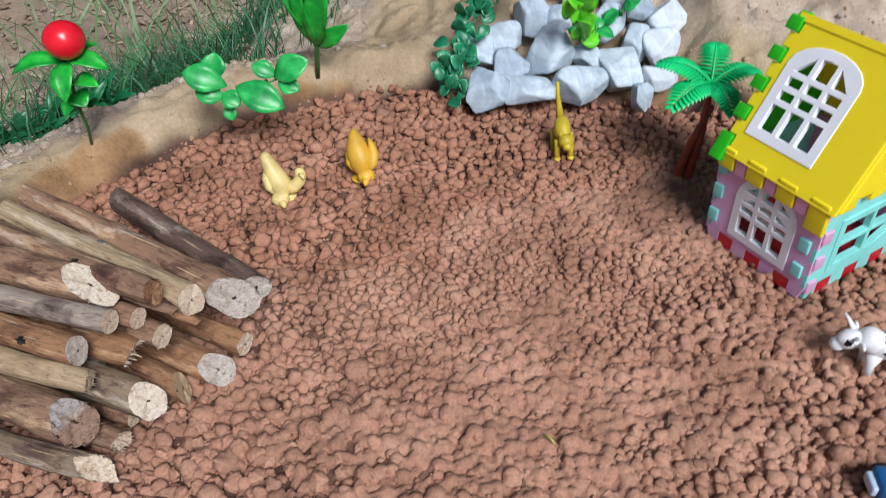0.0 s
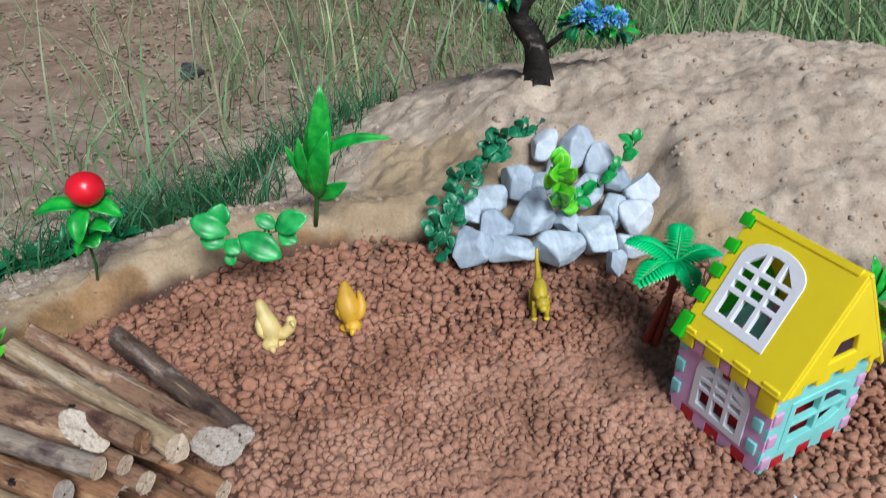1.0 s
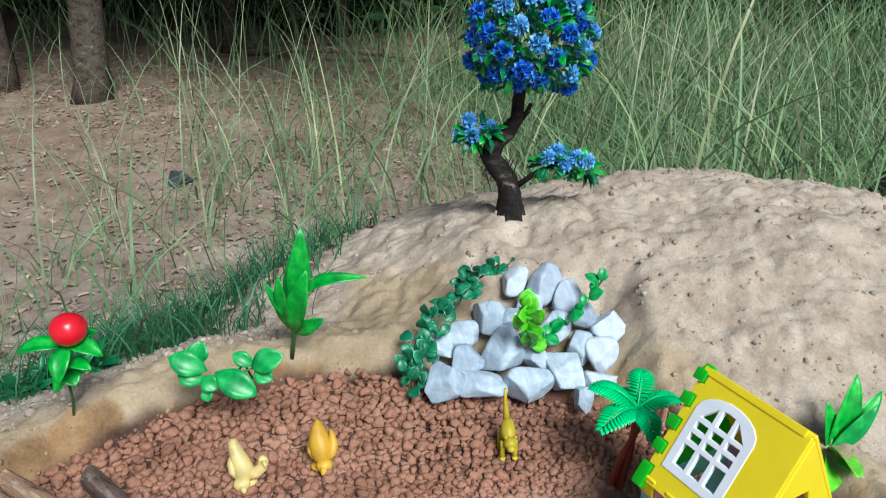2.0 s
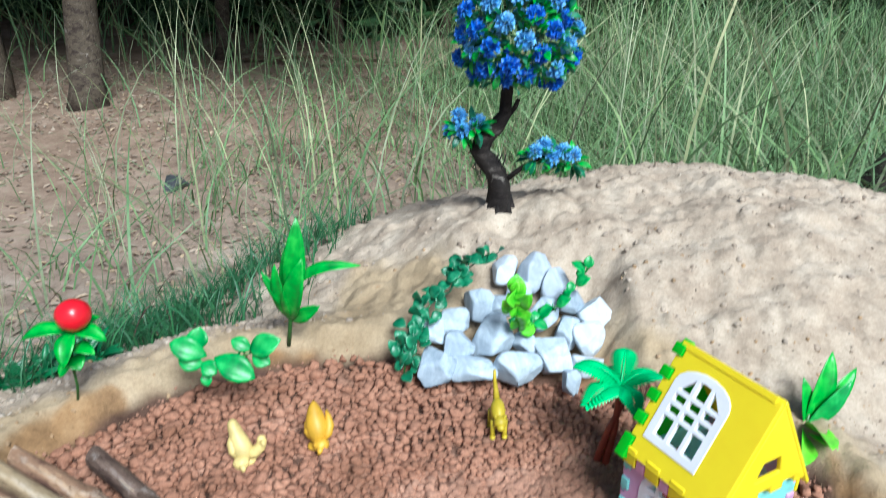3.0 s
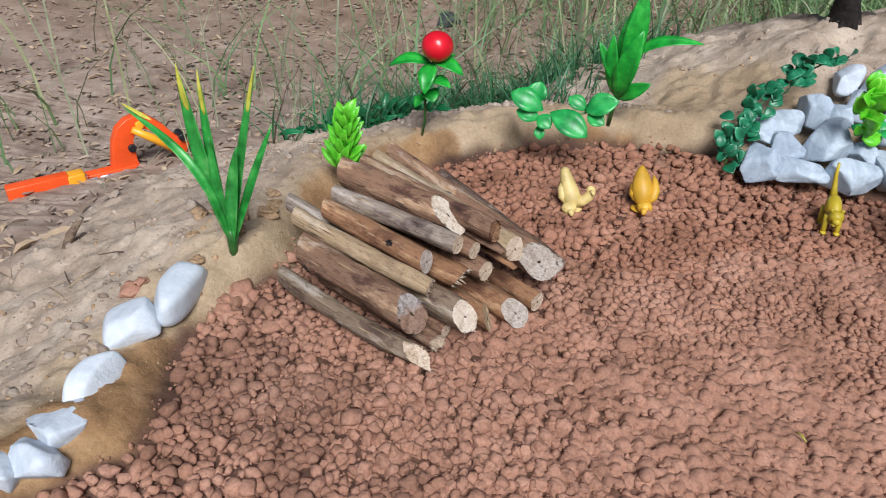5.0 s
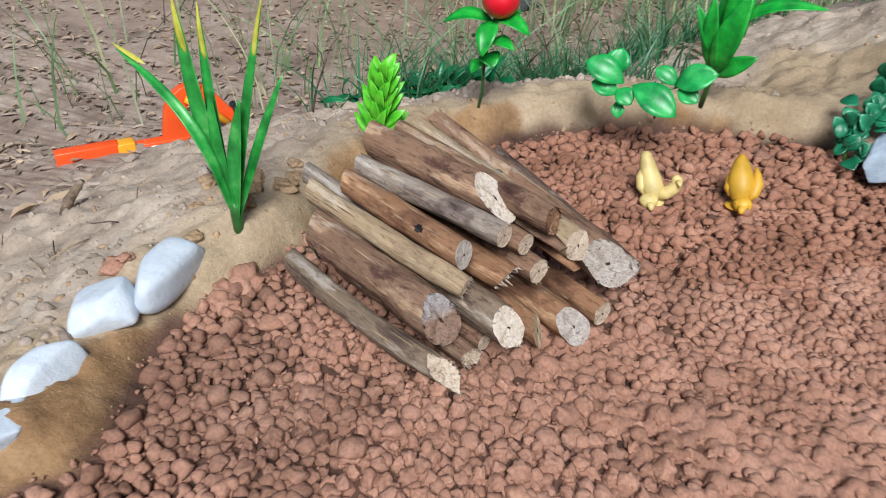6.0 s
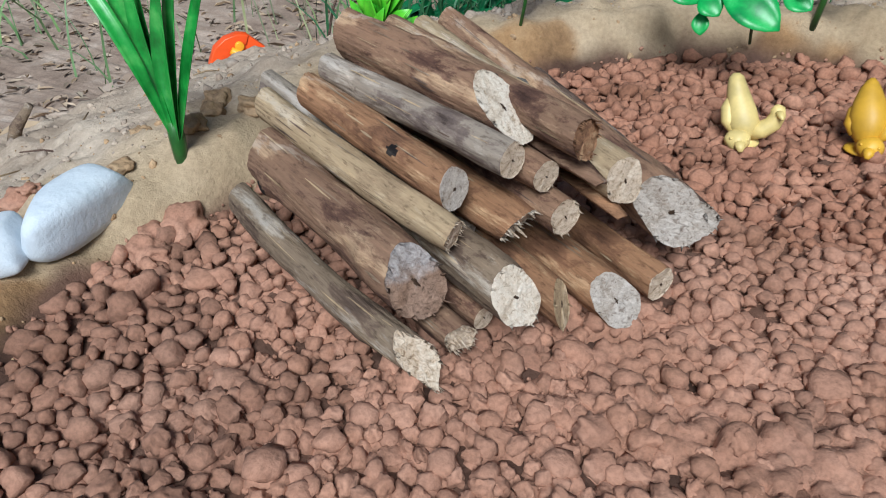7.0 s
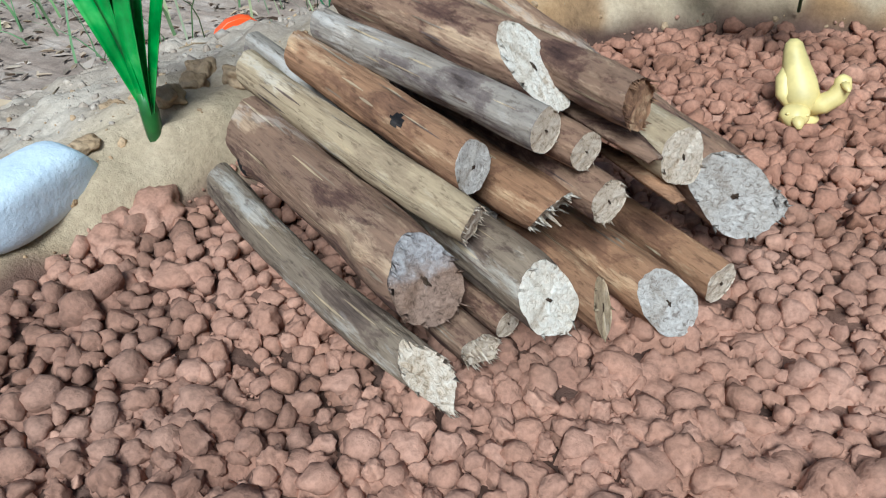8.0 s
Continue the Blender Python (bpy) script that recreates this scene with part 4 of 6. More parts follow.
def toothed(w, h, edges, n=7, inset=T, out=0.0, foot=None):
    """A board's outline with square tabs. edges: for bottom, right, top, left the parity of the tabs that reach the rim, or None for a plain edge."""
    def side(length, parity, count, inset):
        if parity is None:
            return [(0.0, 0.0), (length, 0.0)]
        row = []
        for k in range(count):
            dep = -out if k % 2 == parity else inset
            row += [(length * k / count, dep), (length * (k + 1) / count, dep)]
        return row
    pts = []
    for which, length in enumerate((w, h, w, h)):
        row = side(length, edges[which], n, foot if foot and which == 0 else inset)
        lo = (T if edges[(which - 1) % 4] is not None else 0.0)
        for s, dep in row:
            s = min(max(s, foot if foot and which == 1 else lo), length - (foot if foot and which == 3 else T if edges[(which + 1) % 4] is not None else 0.0))
            p = [(s, dep), (w - dep, s), (w - s, h - dep), (dep, h - s)][which]
            if not pts or math.hypot(p[0] - pts[-1][0], p[1] - pts[-1][1]) > 1e-6:
                pts.append(p)
    if math.hypot(pts[0][0] - pts[-1][0], pts[0][1] - pts[-1][1]) < 1e-6:
        pts.pop()
    return pts


def arch(x0, x1, y0, y1, bulge, n=9):
    """A window outline with a round head of that height."""
    pts = [(x0, y0), (x1, y0)]
    cx, rx = (x0 + x1) / 2, (x1 - x0) / 2
    for k in range(n + 1):
        a = math.pi * k / n
        pts.append((cx + rx * math.cos(a), y1 - bulge + bulge * math.sin(a)))
    return pts


def swapped(pts):
    return [(y, x) for x, y in pts][::-1]


def frame_of(x_axis, y_axis, origin):
    x, y = Vector(x_axis), Vector(y_axis)
    m = Matrix((x, y, x.cross(y))).transposed().to_4x4()
    m.translation = origin
    return m


def rect(x0, x1, y0, y1):
    return [(x0, y0), (x1, y0), (x1, y1), (x0, y1)]


def board(name, outline, holes, thick, mat, parent, m, label="", bevel=0.0005):
    bm = slab(outline, holes, thick)
    if bevel:
        softened(bm, bevel, 1 if bevel < 0.001 else 3)
    ob = part(name, bm, mat, parent, label, smooth_shade=False)
    ob.matrix_basis = m
    return ob


def lattice_window(x0, x1, y0, y1, bulge, rows, cols, border, bar):
    """Outline and pane holes of a window with a round head."""
    holes, head = [], y1 - border
    cx, rx = (x0 + x1) / 2, (x1 - x0) / 2 - border
    wide = (x1 - x0 - 2 * border - bar * (cols - 1)) / cols
    edges = [y0 + border + (head - y0 - border) * r for r in rows]

    def roof(x):
        return head - bulge + bulge * math.sqrt(max(0.0, 1 - ((x - cx) / rx) ** 2))
    for c in range(cols):
        a = x0 + border + c * (wide + bar)
        b = a + wide
        for lo, hi in zip(edges, edges[1:]):
            lo, hi = lo + (bar / 2 if lo > edges[0] else 0), hi - (bar / 2 if hi < edges[-1] else 0)
            tops = [min(hi, roof(x)) for x in (a, (a + b) / 2, b)]
            if min(tops) - lo < 0.0012:
                if max(tops) - lo > 0.003:
                    k = 0 if tops[0] > tops[2] else 2
                    xs = (a, b)
                    holes.append([(a, lo), (b, lo), (xs[0] if k == 0 else xs[1], tops[k])])
                continue
            holes.append([(a, lo), (b, lo), (b, tops[2]), ((a + b) / 2, tops[1]), (a, tops[0])])
    return arch(x0, x1, y0, y1, bulge + border * 0.5), holes


def make_house():
    house = thing("toy_house", "pink, aqua and yellow plastic block toy house standing on the clay", "toy house",
                  frame_of((0.515, -0.8572, 0), (0.8572, 0.515, 0), (0.2455, 0.5585, 0.001)))
    X, Y, Z = Vector((1, 0, 0)), Vector((0, 1, 0)), Vector((0, 0, 1))
    front, right = frame_of(X, Z, (0, T, 0)), frame_of(Y, Z, (U - T, 0, 0))
    back, left = frame_of(-X, Z, (U, V - T, 0)), frame_of(-Y, Z, (T, V, 0))
    board("floor_panel", toothed(U, V, (1, 1, 1, 1)), [], 0.0125, mat_red, house, Matrix.Translation((0, 0, 0.0002)), "red toothed floor panel")
    hole = arch(0.0235, 0.0815, 0.018, 0.083, 0.026)
    wall = board("wall_panel", toothed(U, WALL, (0, 0, 1, 0), foot=0.013), [hole], T, mat_pink, house, front, "pink toothed wall panel")
    outline, panes = lattice_window(0.0225, 0.0825, 0.0170, 0.0845, 0.022, (0, 0.36, 0.55, 0.74, 1.0), 3, 0.0075, 0.0046)
    board("window", outline, panes, 0.0055, mat_white, wall, Matrix.Translation((0, 0, -0.0005)), "white arched lattice window")
    wall = board("wall_panel", toothed(U, WALL, (0, 0, 1, 0), foot=0.013), [hole], T, mat_pink, house, back, "pink toothed wall panel")
    board("window", outline, panes, 0.0055, mat_white, wall, Matrix.Translation((0, 0, -0.0005)), "white arched lattice window")
    side_hole = arch(0.024, 0.072, 0.022, 0.100, 0.026)
    side_out, side_panes = lattice_window(0.022, 0.074, 0.020, 0.102, 0.022, (0, 0.5, 1.0), 2, 0.0065, 0.0042)
    for m, name in ((right, "aqua"), (left, "aqua")):
        wall = board("wall_panel", toothed(V, WALL, (0, 1, 1, 1), foot=0.013), [swapped(side_hole)], T, mat_aqua, house, m, "aqua toothed wall panel")
        board("window", swapped(side_out), [swapped(h) for h in side_panes], 0.006, mat_aqua, wall, Matrix.Translation((0, 0, -0.0008)), "aqua round headed window")
    # roof
    run, over = V / 2, 0.0035
    slope = math.hypot(run, RISE)
    c, s = run / slope, RISE / slope
    roof = part("roof", slab(rect(0, U, slope - 0.003, slope + 0.003), [], T), mat_yellow, house, "yellow ridge", smooth_shade=False)
    roof.matrix_basis = frame_of(X, (0, c, s), Vector((0, 0, WALL)) + Vector((0, -s, c)) * 0.001)
    top_out, top_panes = lattice_window(0.0115, 0.0745, 0.0175, 0.0985, 0.015, (0, 0.36, 0.54, 0.72, 1.0), 3, 0.0085, 0.0046)
    top_hole = arch(0.0135, 0.0725, 0.0195, 0.0965, 0.017)
    for m in (frame_of(X, (0, c, s), (0, 0, WALL)), frame_of(-X, (0, -c, s), (U, V, WALL))):
        outer = [(0.003, -over), (U + 0.006, -over), (U + 0.006, slope)] if m.col[0][0] > 0 else [(-0.006, -over - 0.012), (U - 0.003, -over - 0.012), (U - 0.003, slope), (-0.006, slope)]
        for k in range(8, -1, -1) if m.col[0][0] > 0 else ():
            a, b = slope * k / 9, slope * (k + 1) / 9
            dep = -0.001 if k % 2 else 0.006
            outer += [(dep, b), (dep, a)]
        if m.col[0][0] > 0:
            outer[-1] = (0.006, -over)
        slope_ob = board("roof_slope", outer, [top_hole], T, mat_yellow, house, m, "yellow toothed roof slope", 0.0014)
        board("roof_window", top_out, top_panes, 0.0055, mat_white, slope_ob, Matrix.Translation((0, 0, -0.0005)), "white round headed roof window")
    # tabs that hang over the long walls
    for y0, y1 in ((-0.0045, 0.0), (V, V + 0.0045)):
        for k in (0, 2, 4, 6):
            bm = bmesh.new()
            deep = 0.024 if k == 6 else 0.015
            box(bm, (U * k / 7 - (0.001 if k else 0), y0, WALL - deep), (U * (k + 1) / 7 + 0.001, y1, WALL + 0.004))
            part("roof_tab", softened(bm, 0.0014, 3), mat_yellow, house)
        for k in (1, 3, 5):
            bm = bmesh.new()
            box(bm, (U * k / 7 + 0.002, y0 + 0.0008, WALL - 0.016), (U * (k + 1) / 7 - 0.002, y1 - 0.0004, WALL - 0.001))
            part("wall_tab", softened(bm, 0.0014, 3), mat_pale_pink, house, "pale pink tab reaching into the roof")
    # tabs of each wall that show on the faces of its neighbours
    for y0, y1 in ((-0.0022, 0.0006), (V - 0.0006, V + 0.0022)):
        for x, heights in ((0.0045, (0.020, 0.045, 0.070)), (U - 0.0115, (0.020, 0.045))):
            for z in heights:
                bm = bmesh.new()
                box(bm, (x - 0.0045, y0, z), (x + 0.0055, y1, z + 0.0125))
                part("wall_tab", softened(bm, 0.0013, 3), mat_aqua, house, "aqua tab")
    for x0, x1 in ((-0.0022, 0.0006), (U - 0.0006, U + 0.0022)):
        for y in (0.001, V - 0.011):
            for z in (0.0075, 0.0325, 0.0575):
                bm = bmesh.new()
                box(bm, (x0, y, z), (x1, y + 0.010, z + 0.0125))
                part("wall_tab", softened(bm, 0.0013, 3), mat_pale_pink, house, "pale pink tab")
    # gables
    gable = [(0, 0)]
    for k in range(7):
        a, b = V * k / 7, V * (k + 1) / 7
        dep = 0.007 if k % 2 == 1 else 0.0
        gable += [(a, dep), (b, dep)]
    gable += [(V, 0.0), (V / 2, RISE)]
    clean = [p for i, p in enumerate(gable) if i == 0 or math.hypot(p[0] - gable[i - 1][0], p[1] - gable[i - 1][1]) > 1e-6]
    slot = [(0.040, 0.022), (0.073, 0.022), (0.069, 0.040), (0.047, 0.040)]
    board("gable", clean, [slot], T + 0.001, mat_yellow, house, frame_of(Y, Z, (U - T + 0.006, 0, WALL - 0.001)), "yellow toothed gable with a slot", 0.0018)
    green = [(0.0, 0.0), (V, 0.0), (V / 2, RISE)]
    gob = board("gable", green, [], T, mat_lime, house, frame_of(-Y, Z, (T + 0.001, V, WALL)), "lime green gable")
    # green tabs along the roof's edge
    for m in (frame_of(X, (0, c, s), (0, 0, WALL)), frame_of(-X, (0, -c, s), (U, V, WALL))):
        flip = m.col[0][0] < 0
        for k in range(0, 9, 2):
            a, b = slope * k / 9, slope * (k + 1) / 9
            bm = bmesh.new()
            x0, x1 = (-0.006, 0.0055) if not flip else (U - 0.0055, U + 0.006)
            box(bm, (x0, a + 0.0006 - (0.012 if k == 0 else 0), -0.003), (x1, b - 0.0006, T + 0.0025))
            ob = part("roof_tab", softened(bm, 0.0009), mat_lime, gob, "lime green tab")
            ob.matrix_basis = gob.matrix_basis.inverted() @ m
    return house


make_house()


# ---- stones ----
def make_stone(name, place, size, turn, seed, mat, label, group, tilt=(0, 0), points=12, worn=0):
    rng = random.Random(seed)
    bm = bmesh.new()
    bmesh.ops.create_icosphere(bm, subdivisions=4, radius=1.0)
    flats = []
    for _ in range(points):
        d = Vector((rng.gauss(0, 1), rng.gauss(0, 1), rng.gauss(0, 1))).normalized()
        flats.append((d, rng.uniform(0.62, 0.88)))
    lean, off = [rng.uniform(-0.18, 0.18) for _ in range(4)], Vector((seed, seed * 1.7, 0))
    for v in bm.verts:
        d = v.co
        p = d / (abs(d.x) ** 4 + abs(d.y) ** 4 + abs(d.z) ** 4) ** 0.25
        for way, reach in flats:
            over = p.dot(way) - reach
            if over > 0:
                p -= way * (over * 0.97)
        p *= 1 + 0.04 * noise.noise(d * 1.5 + off) + 0.016 * noise.noise(d * 5 + off) + 0.008 * noise.noise(d * 13 + off)
        p.x, p.y = p.x * (1 + lean[0] * p.z) + lean[1] * p.z, p.y * (1 + lean[2] * p.x) + lean[3] * p.z
        v.co = Vector((p.x * size[0], p.y * size[1], p.z * size[2]))
    for _ in range(worn):
        bmesh.ops.smooth_vert(bm, verts=bm.verts[:], factor=0.5, use_axis_x=True, use_axis_y=True, use_axis_z=True)
    ob = linked(name, bm, mat)
    ob.matrix_world = pose(*place, tilt[0], tilt[1], turn)
    return tagged(ob, label, "stone", group)


STONES = [
    # x, y, z, half width, half height, roll
    (0.059, 0.797, 0.021, 0.0205, 0.0290, 14), (0.107, 0.799, 0.021, 0.0296, 0.0190, -6), (0.165, 0.800, 0.021, 0.0306, 0.0217, 4), (0.134, 0.844, 0.045, 0.0302, 0.0265, -4),
    (0.055, 0.845, 0.045, 0.0165, 0.0180, 6), (0.084, 0.862, 0.054, 0.0192, 0.0173, -8), (0.090, 0.829, 0.037, 0.0195, 0.0175, 0), (0.116, 0.889, 0.069, 0.0210, 0.0225, 10),
    (0.146, 0.888, 0.068, 0.0160, 0.0150, 0), (0.209, 0.818, 0.032, 0.0226, 0.0292, -16), (0.175, 0.836, 0.041, 0.0175, 0.0160, 0), (0.200, 0.877, 0.062, 0.0200, 0.0220, 6),
    (0.234, 0.850, 0.048, 0.0155, 0.0200, 8), (0.261, 0.842, 0.044, 0.0200, 0.0210, -5), (0.259, 0.806, 0.026, 0.0205, 0.0145, 0), (0.234, 0.784, 0.014, 0.0120, 0.0180, 4),
    (0.274, 0.878, 0.062, 0.0230, 0.0250, -8), (0.192, 0.938, 0.094, 0.0260, 0.0275, 12), (0.153, 0.942, 0.096, 0.0180, 0.0190, -10), (0.226, 0.924, 0.086, 0.0210, 0.0235, 0),
    (0.168, 0.905, 0.076, 0.0180, 0.0180, 20), (0.243, 0.892, 0.070, 0.0170, 0.0180, 0),
]
for i, (x, y, z, a, c, roll) in enumerate(STONES):
    white = i in (13, 14, 16, 17, 18, 19)
    make_stone("stone", (x, y + 0.004, z - 0.003), (a * 1.10, 0.98 * min(a, c), c * 1.12), 0, 31 + i * 7, mat_stone_white if white else mat_stone,
               "white angular stone in the heaped rock pile" if white else "pale blue grey angular stone in the heaped rock pile", "rock pile", tilt=(-22, roll))
for i, (x, y, z, a, b, c, turn) in enumerate([(-0.445, 0.315, 0.021, 0.0440, 0.0165, 0.0180, 97), (-0.456, 0.260, 0.018, 0.0275, 0.0255, 0.0175, 35),
                                              (-0.443, 0.199, 0.016, 0.0330, 0.0165, 0.0145, 88), (-0.431, 0.150, 0.014, 0.0290, 0.0175, 0.0135, 60),
                                              (-0.427, 0.116, 0.014, 0.0225, 0.0160, 0.0145, 20), (-0.444, 0.104, 0.013, 0.0200, 0.0170, 0.0140, 100)]):
    make_stone("stone", (x, y, z), (a, b, c), turn, (303 if i == 0 else 217) + i * 5, mat_stone_edging if i < 3 else mat_stone_white, "smooth white stone laid along the bank" if i < 3 else "chipped blue white stone laid along the bank", "edging stones", points=3 if i == 0 else 9, worn=4 if i < 3 else 0)


# ---- plants ----
def grass_clump():
    plant = thing("grass_clump", "artificial green grass clump with yellowed tips stuck in the bank", "plant")
    root = Vector((-0.426, 0.377, 0.022))
    bm = bmesh.new()
    tube(bm, [root - Vector((0, 0, 0.01)), root + Vector((0, 0, 0.02)), root + Vector((-0.001, 0, 0.035))], [0.0035, 0.005, 0.004], 8)
    part("stem", bm, mat_stalk, plant)
    tips = [((-0.524, 0.380, 0.158), 0.0085, 1), ((-0.457, 0.376, 0.204), 0.0140, 1), ((-0.443, 0.384, 0.199), 0.0100, 1), ((-0.431, 0.370, 0.150), 0.0110, 0),
            ((-0.386, 0.380, 0.211), 0.0085, 1), ((-0.403, 0.368, 0.146), 0.0130, 0), ((-0.376, 0.384, 0.165), 0.0080, 0)]
    for tip, w, pale in tips:
        bm = bmesh.new()
        leaf(bm, root + Vector((0, 0, 0.012)), tip, w, (0.6, -0.4, 0.75) if tip[0] < -0.5 else (tip[0] - root.x, -0.6, 0.35), 0.26 if tip[0] < -0.5 else 0.02, 0.45, 14, 0.50)
        part("blade", bm, mat_blade, plant)
        if pale:
            bm = bmesh.new()
            t = Vector(tip)
            a = root.lerp(t, 0.78) + (Vector((0.012, -0.004, 0.024)) if tip[0] < -0.5 else Vector((0, 0, 0.001)))
            leaf(bm, a + Vector((0, -0.002, 0.002)), t + (t - root) * 0.03, w * 0.40, (tip[0] - root.x, -0.6, 0.35), 0.02, 0.4, 6, 0.3)
            part("tip", bm, mat_tip, plant, "yellowed tip")


def fern_sprig():
    plant = thing("fern_sprig", "small bright lime artificial fern sprig on the bank", "plant")
    root, top = Vector((-0.381, 0.531, 0.030)), Vector((-0.366, 0.512, 0.122))
    bm = bmesh.new()
    tube(bm, [root, root.lerp(top, 0.5), top], [0.002, 0.0016, 0.001], 6)
    part("stem", bm, mat_stalk, plant)
    rng = random.Random(4)
    for k in range(46):
        t = 0.22 + 0.78 * k / 45
        p = root.lerp(top, t)
        a = k * 2.4
        reach = 0.034 * (1.08 - 0.55 * (t - 0.22))
        d = Vector((math.cos(a), 0.6 * math.sin(a), 0.85 + 0.5 * t + rng.uniform(-0.2, 0.3))).normalized()
        bm = bmesh.new()
        leaf(bm, p, p + d * reach, 0.0100, (0.2 * math.cos(a), -0.8, 0.5), 0.15, 0.3, 5, 0.5)
        part("leaf", bm, mat_leaf_lime, plant)


def berry_plant():
    plant = thing("berry_plant", "artificial plant with one shiny red ball above green leaves", "plant")
    root = Vector((-0.352, 0.690, 0.020))
    mid, top = Vector((-0.343, 0.680, 0.090)), Vector((-0.331, 0.671, 0.138))
    bm = bmesh.new()
    tube(bm, [root, root.lerp(mid, 0.5) + Vector((0.003, 0, 0)), mid, top], [0.0014, 0.0016, 0.0018, 0.0016], 7)
    part("stem", bm, mat_stalk, plant)
    bm = bmesh.new()
    blob(bm, (-0.325, 0.668, 0.156), (0.0184, 0.0184, 0.0174), None, 4, 0.03)
    part("berry", bm, mat_berry, plant, "glossy red ball")
    for tip, w, r in (((-0.384, 0.664, 0.126), 0.020, 0.90), ((-0.330, 0.640, 0.108), 0.020, 0.95), ((-0.292, 0.664, 0.128), 0.019, 0.95), ((-0.312, 0.698, 0.138), 0.018, 0.9),
                      ((-0.306, 0.662, 0.112), 0.017, 0.4), ((-0.360, 0.690, 0.108), 0.016, 0.6), ((-0.326, 0.664, 0.090), 0.022, 0.15), ((-0.350, 0.664, 0.080), 0.014, 0.0)):
        bm = bmesh.new()
        leaf(bm, mid.lerp(top, r), tip, w, (0, -0.35, 1), 0.16, 0.28, 8, 0.48)
        part("leaf", bm, mat_leaf, plant)


def broad_leaf_plant():
    plant = thing("broad_leaf_plant", "tall artificial plant with long glossy green leaves on the bank", "plant", pose(0.002, -0.028, 0.015))
    root = Vector((-0.139, 0.862, 0.010))
    top = Vector((-0.128, 0.858, 0.100))
    bm = bmesh.new()
    tube(bm, [root, root.lerp(top, 0.5), top], [0.003, 0.0028, 0.002], 8)
    part("stem", bm, mat_stalk, plant)
    for t, tip, w, up in ((0.72, (-0.118, 0.850, 0.198), 0.026, (0.25, -1.0, 0.1)), (0.95, (-0.040, 0.846, 0.138), 0.017, (0.0, -0.6, 1)), (0.42, (-0.112, 0.842, 0.146), 0.026, (-0.15, -1.0, 0.1)),
                          (0.45, (-0.147, 0.846, 0.136), 0.018, (-0.3, -1.0, 0.2)), (0.45, (-0.092, 0.842, 0.082), 0.019, (0.2, -0.9, 0.4)), (0.60, (-0.164, 0.846, 0.126), 0.013, (-0.2, -0.8, 0.7)),
                          (0.60, (-0.126, 0.862, 0.172), 0.020, (-0.3, -1.0, 0.1))):
        bm = bmesh.new()
        leaf(bm, root.lerp(top, t), tip, w, up, 0.10 if t < 0.9 else 0.22, 0.30, 10, 0.5)
        part("leaf", bm, mat_leaf, plant)


def round_leaf_sprig():
    plant = thing("round_leaf_sprig", "trailing artificial sprig with round waxy green leaves on the bank", "plant")
    a, b, c = Vector((-0.212, 0.715, 0.072)), Vector((-0.175, 0.718, 0.076)), Vector((-0.128, 0.722, 0.094))
    bm = bmesh.new()
    tube(bm, [(-0.180, 0.800, 0.015), (-0.178, 0.765, 0.06), tuple(b)], [0.0014] * 3, 6)
    tube(bm, [tuple(a), tuple(b), tuple(c)], [0.0012] * 3, 6)
    part("stem", bm, mat_stalk, plant)
    # root, tip and width of each leaf
    for root, tip, w in (((-0.205, 0.716, 0.080), (-0.246, 0.714, 0.097), 0.034), ((-0.208, 0.712, 0.070), (-0.236, 0.708, 0.078), 0.026), ((-0.210, 0.712, 0.074), (-0.192, 0.704, 0.064), 0.025),
                         ((-0.208, 0.712, 0.062), (-0.203, 0.704, 0.047), 0.016), ((-0.196, 0.714, 0.080), (-0.147, 0.700, 0.062), 0.038), ((-0.154, 0.722, 0.086), (-0.178, 0.724, 0.098), 0.022),
                         ((-0.156, 0.718, 0.086), (-0.118, 0.714, 0.106), 0.033), ((-0.152, 0.714, 0.084), (-0.130, 0.706, 0.078), 0.024), ((-0.218, 0.722, 0.084), (-0.214, 0.730, 0.110), 0.030)):
        bm = bmesh.new()
        leaf(bm, root, tip, w * 0.80, (0.1, -0.85, 0.7), 0.10, 0.34, 9, 0.55)
        part("leaf", bm, mat_leaf_jade, plant)


def side_plant():
    plant = thing("leafy_plant", "artificial plant with pale edged green leaves behind the toy house", "plant")
    root = Vector((0.487, 0.691, 0.012))
    bm = bmesh.new()
    tube(bm, [root - Vector((0, 0, 0.01)), root + Vector((0, 0, 0.03))], [0.004, 0.003], 8)
    part("stem", bm, mat_stalk, plant)
    for tip, w, mat in (((0.508, 0.712, 0.112), 0.024, mat_leaf), ((0.476, 0.700, 0.085), 0.016, mat_leaf), ((0.540, 0.712, 0.092), 0.020, mat_leaf), ((0.525, 0.690, 0.088), 0.018, mat_leaf_jade),
                        ((0.482, 0.622, 0.046), 0.030, mat_leaf_lime), ((0.458, 0.626, 0.020), 0.024, mat_leaf_lime), ((0.500, 0.640, 0.030), 0.022, mat_leaf_lime)):
        bm = bmesh.new()
        leaf(bm, root + Vector((0, 0, 0.01)), tip, w, (0.1, -0.8, 0.6), 0.08, 0.35, 9, 0.5)
        part("leaf", bm, mat, plant)


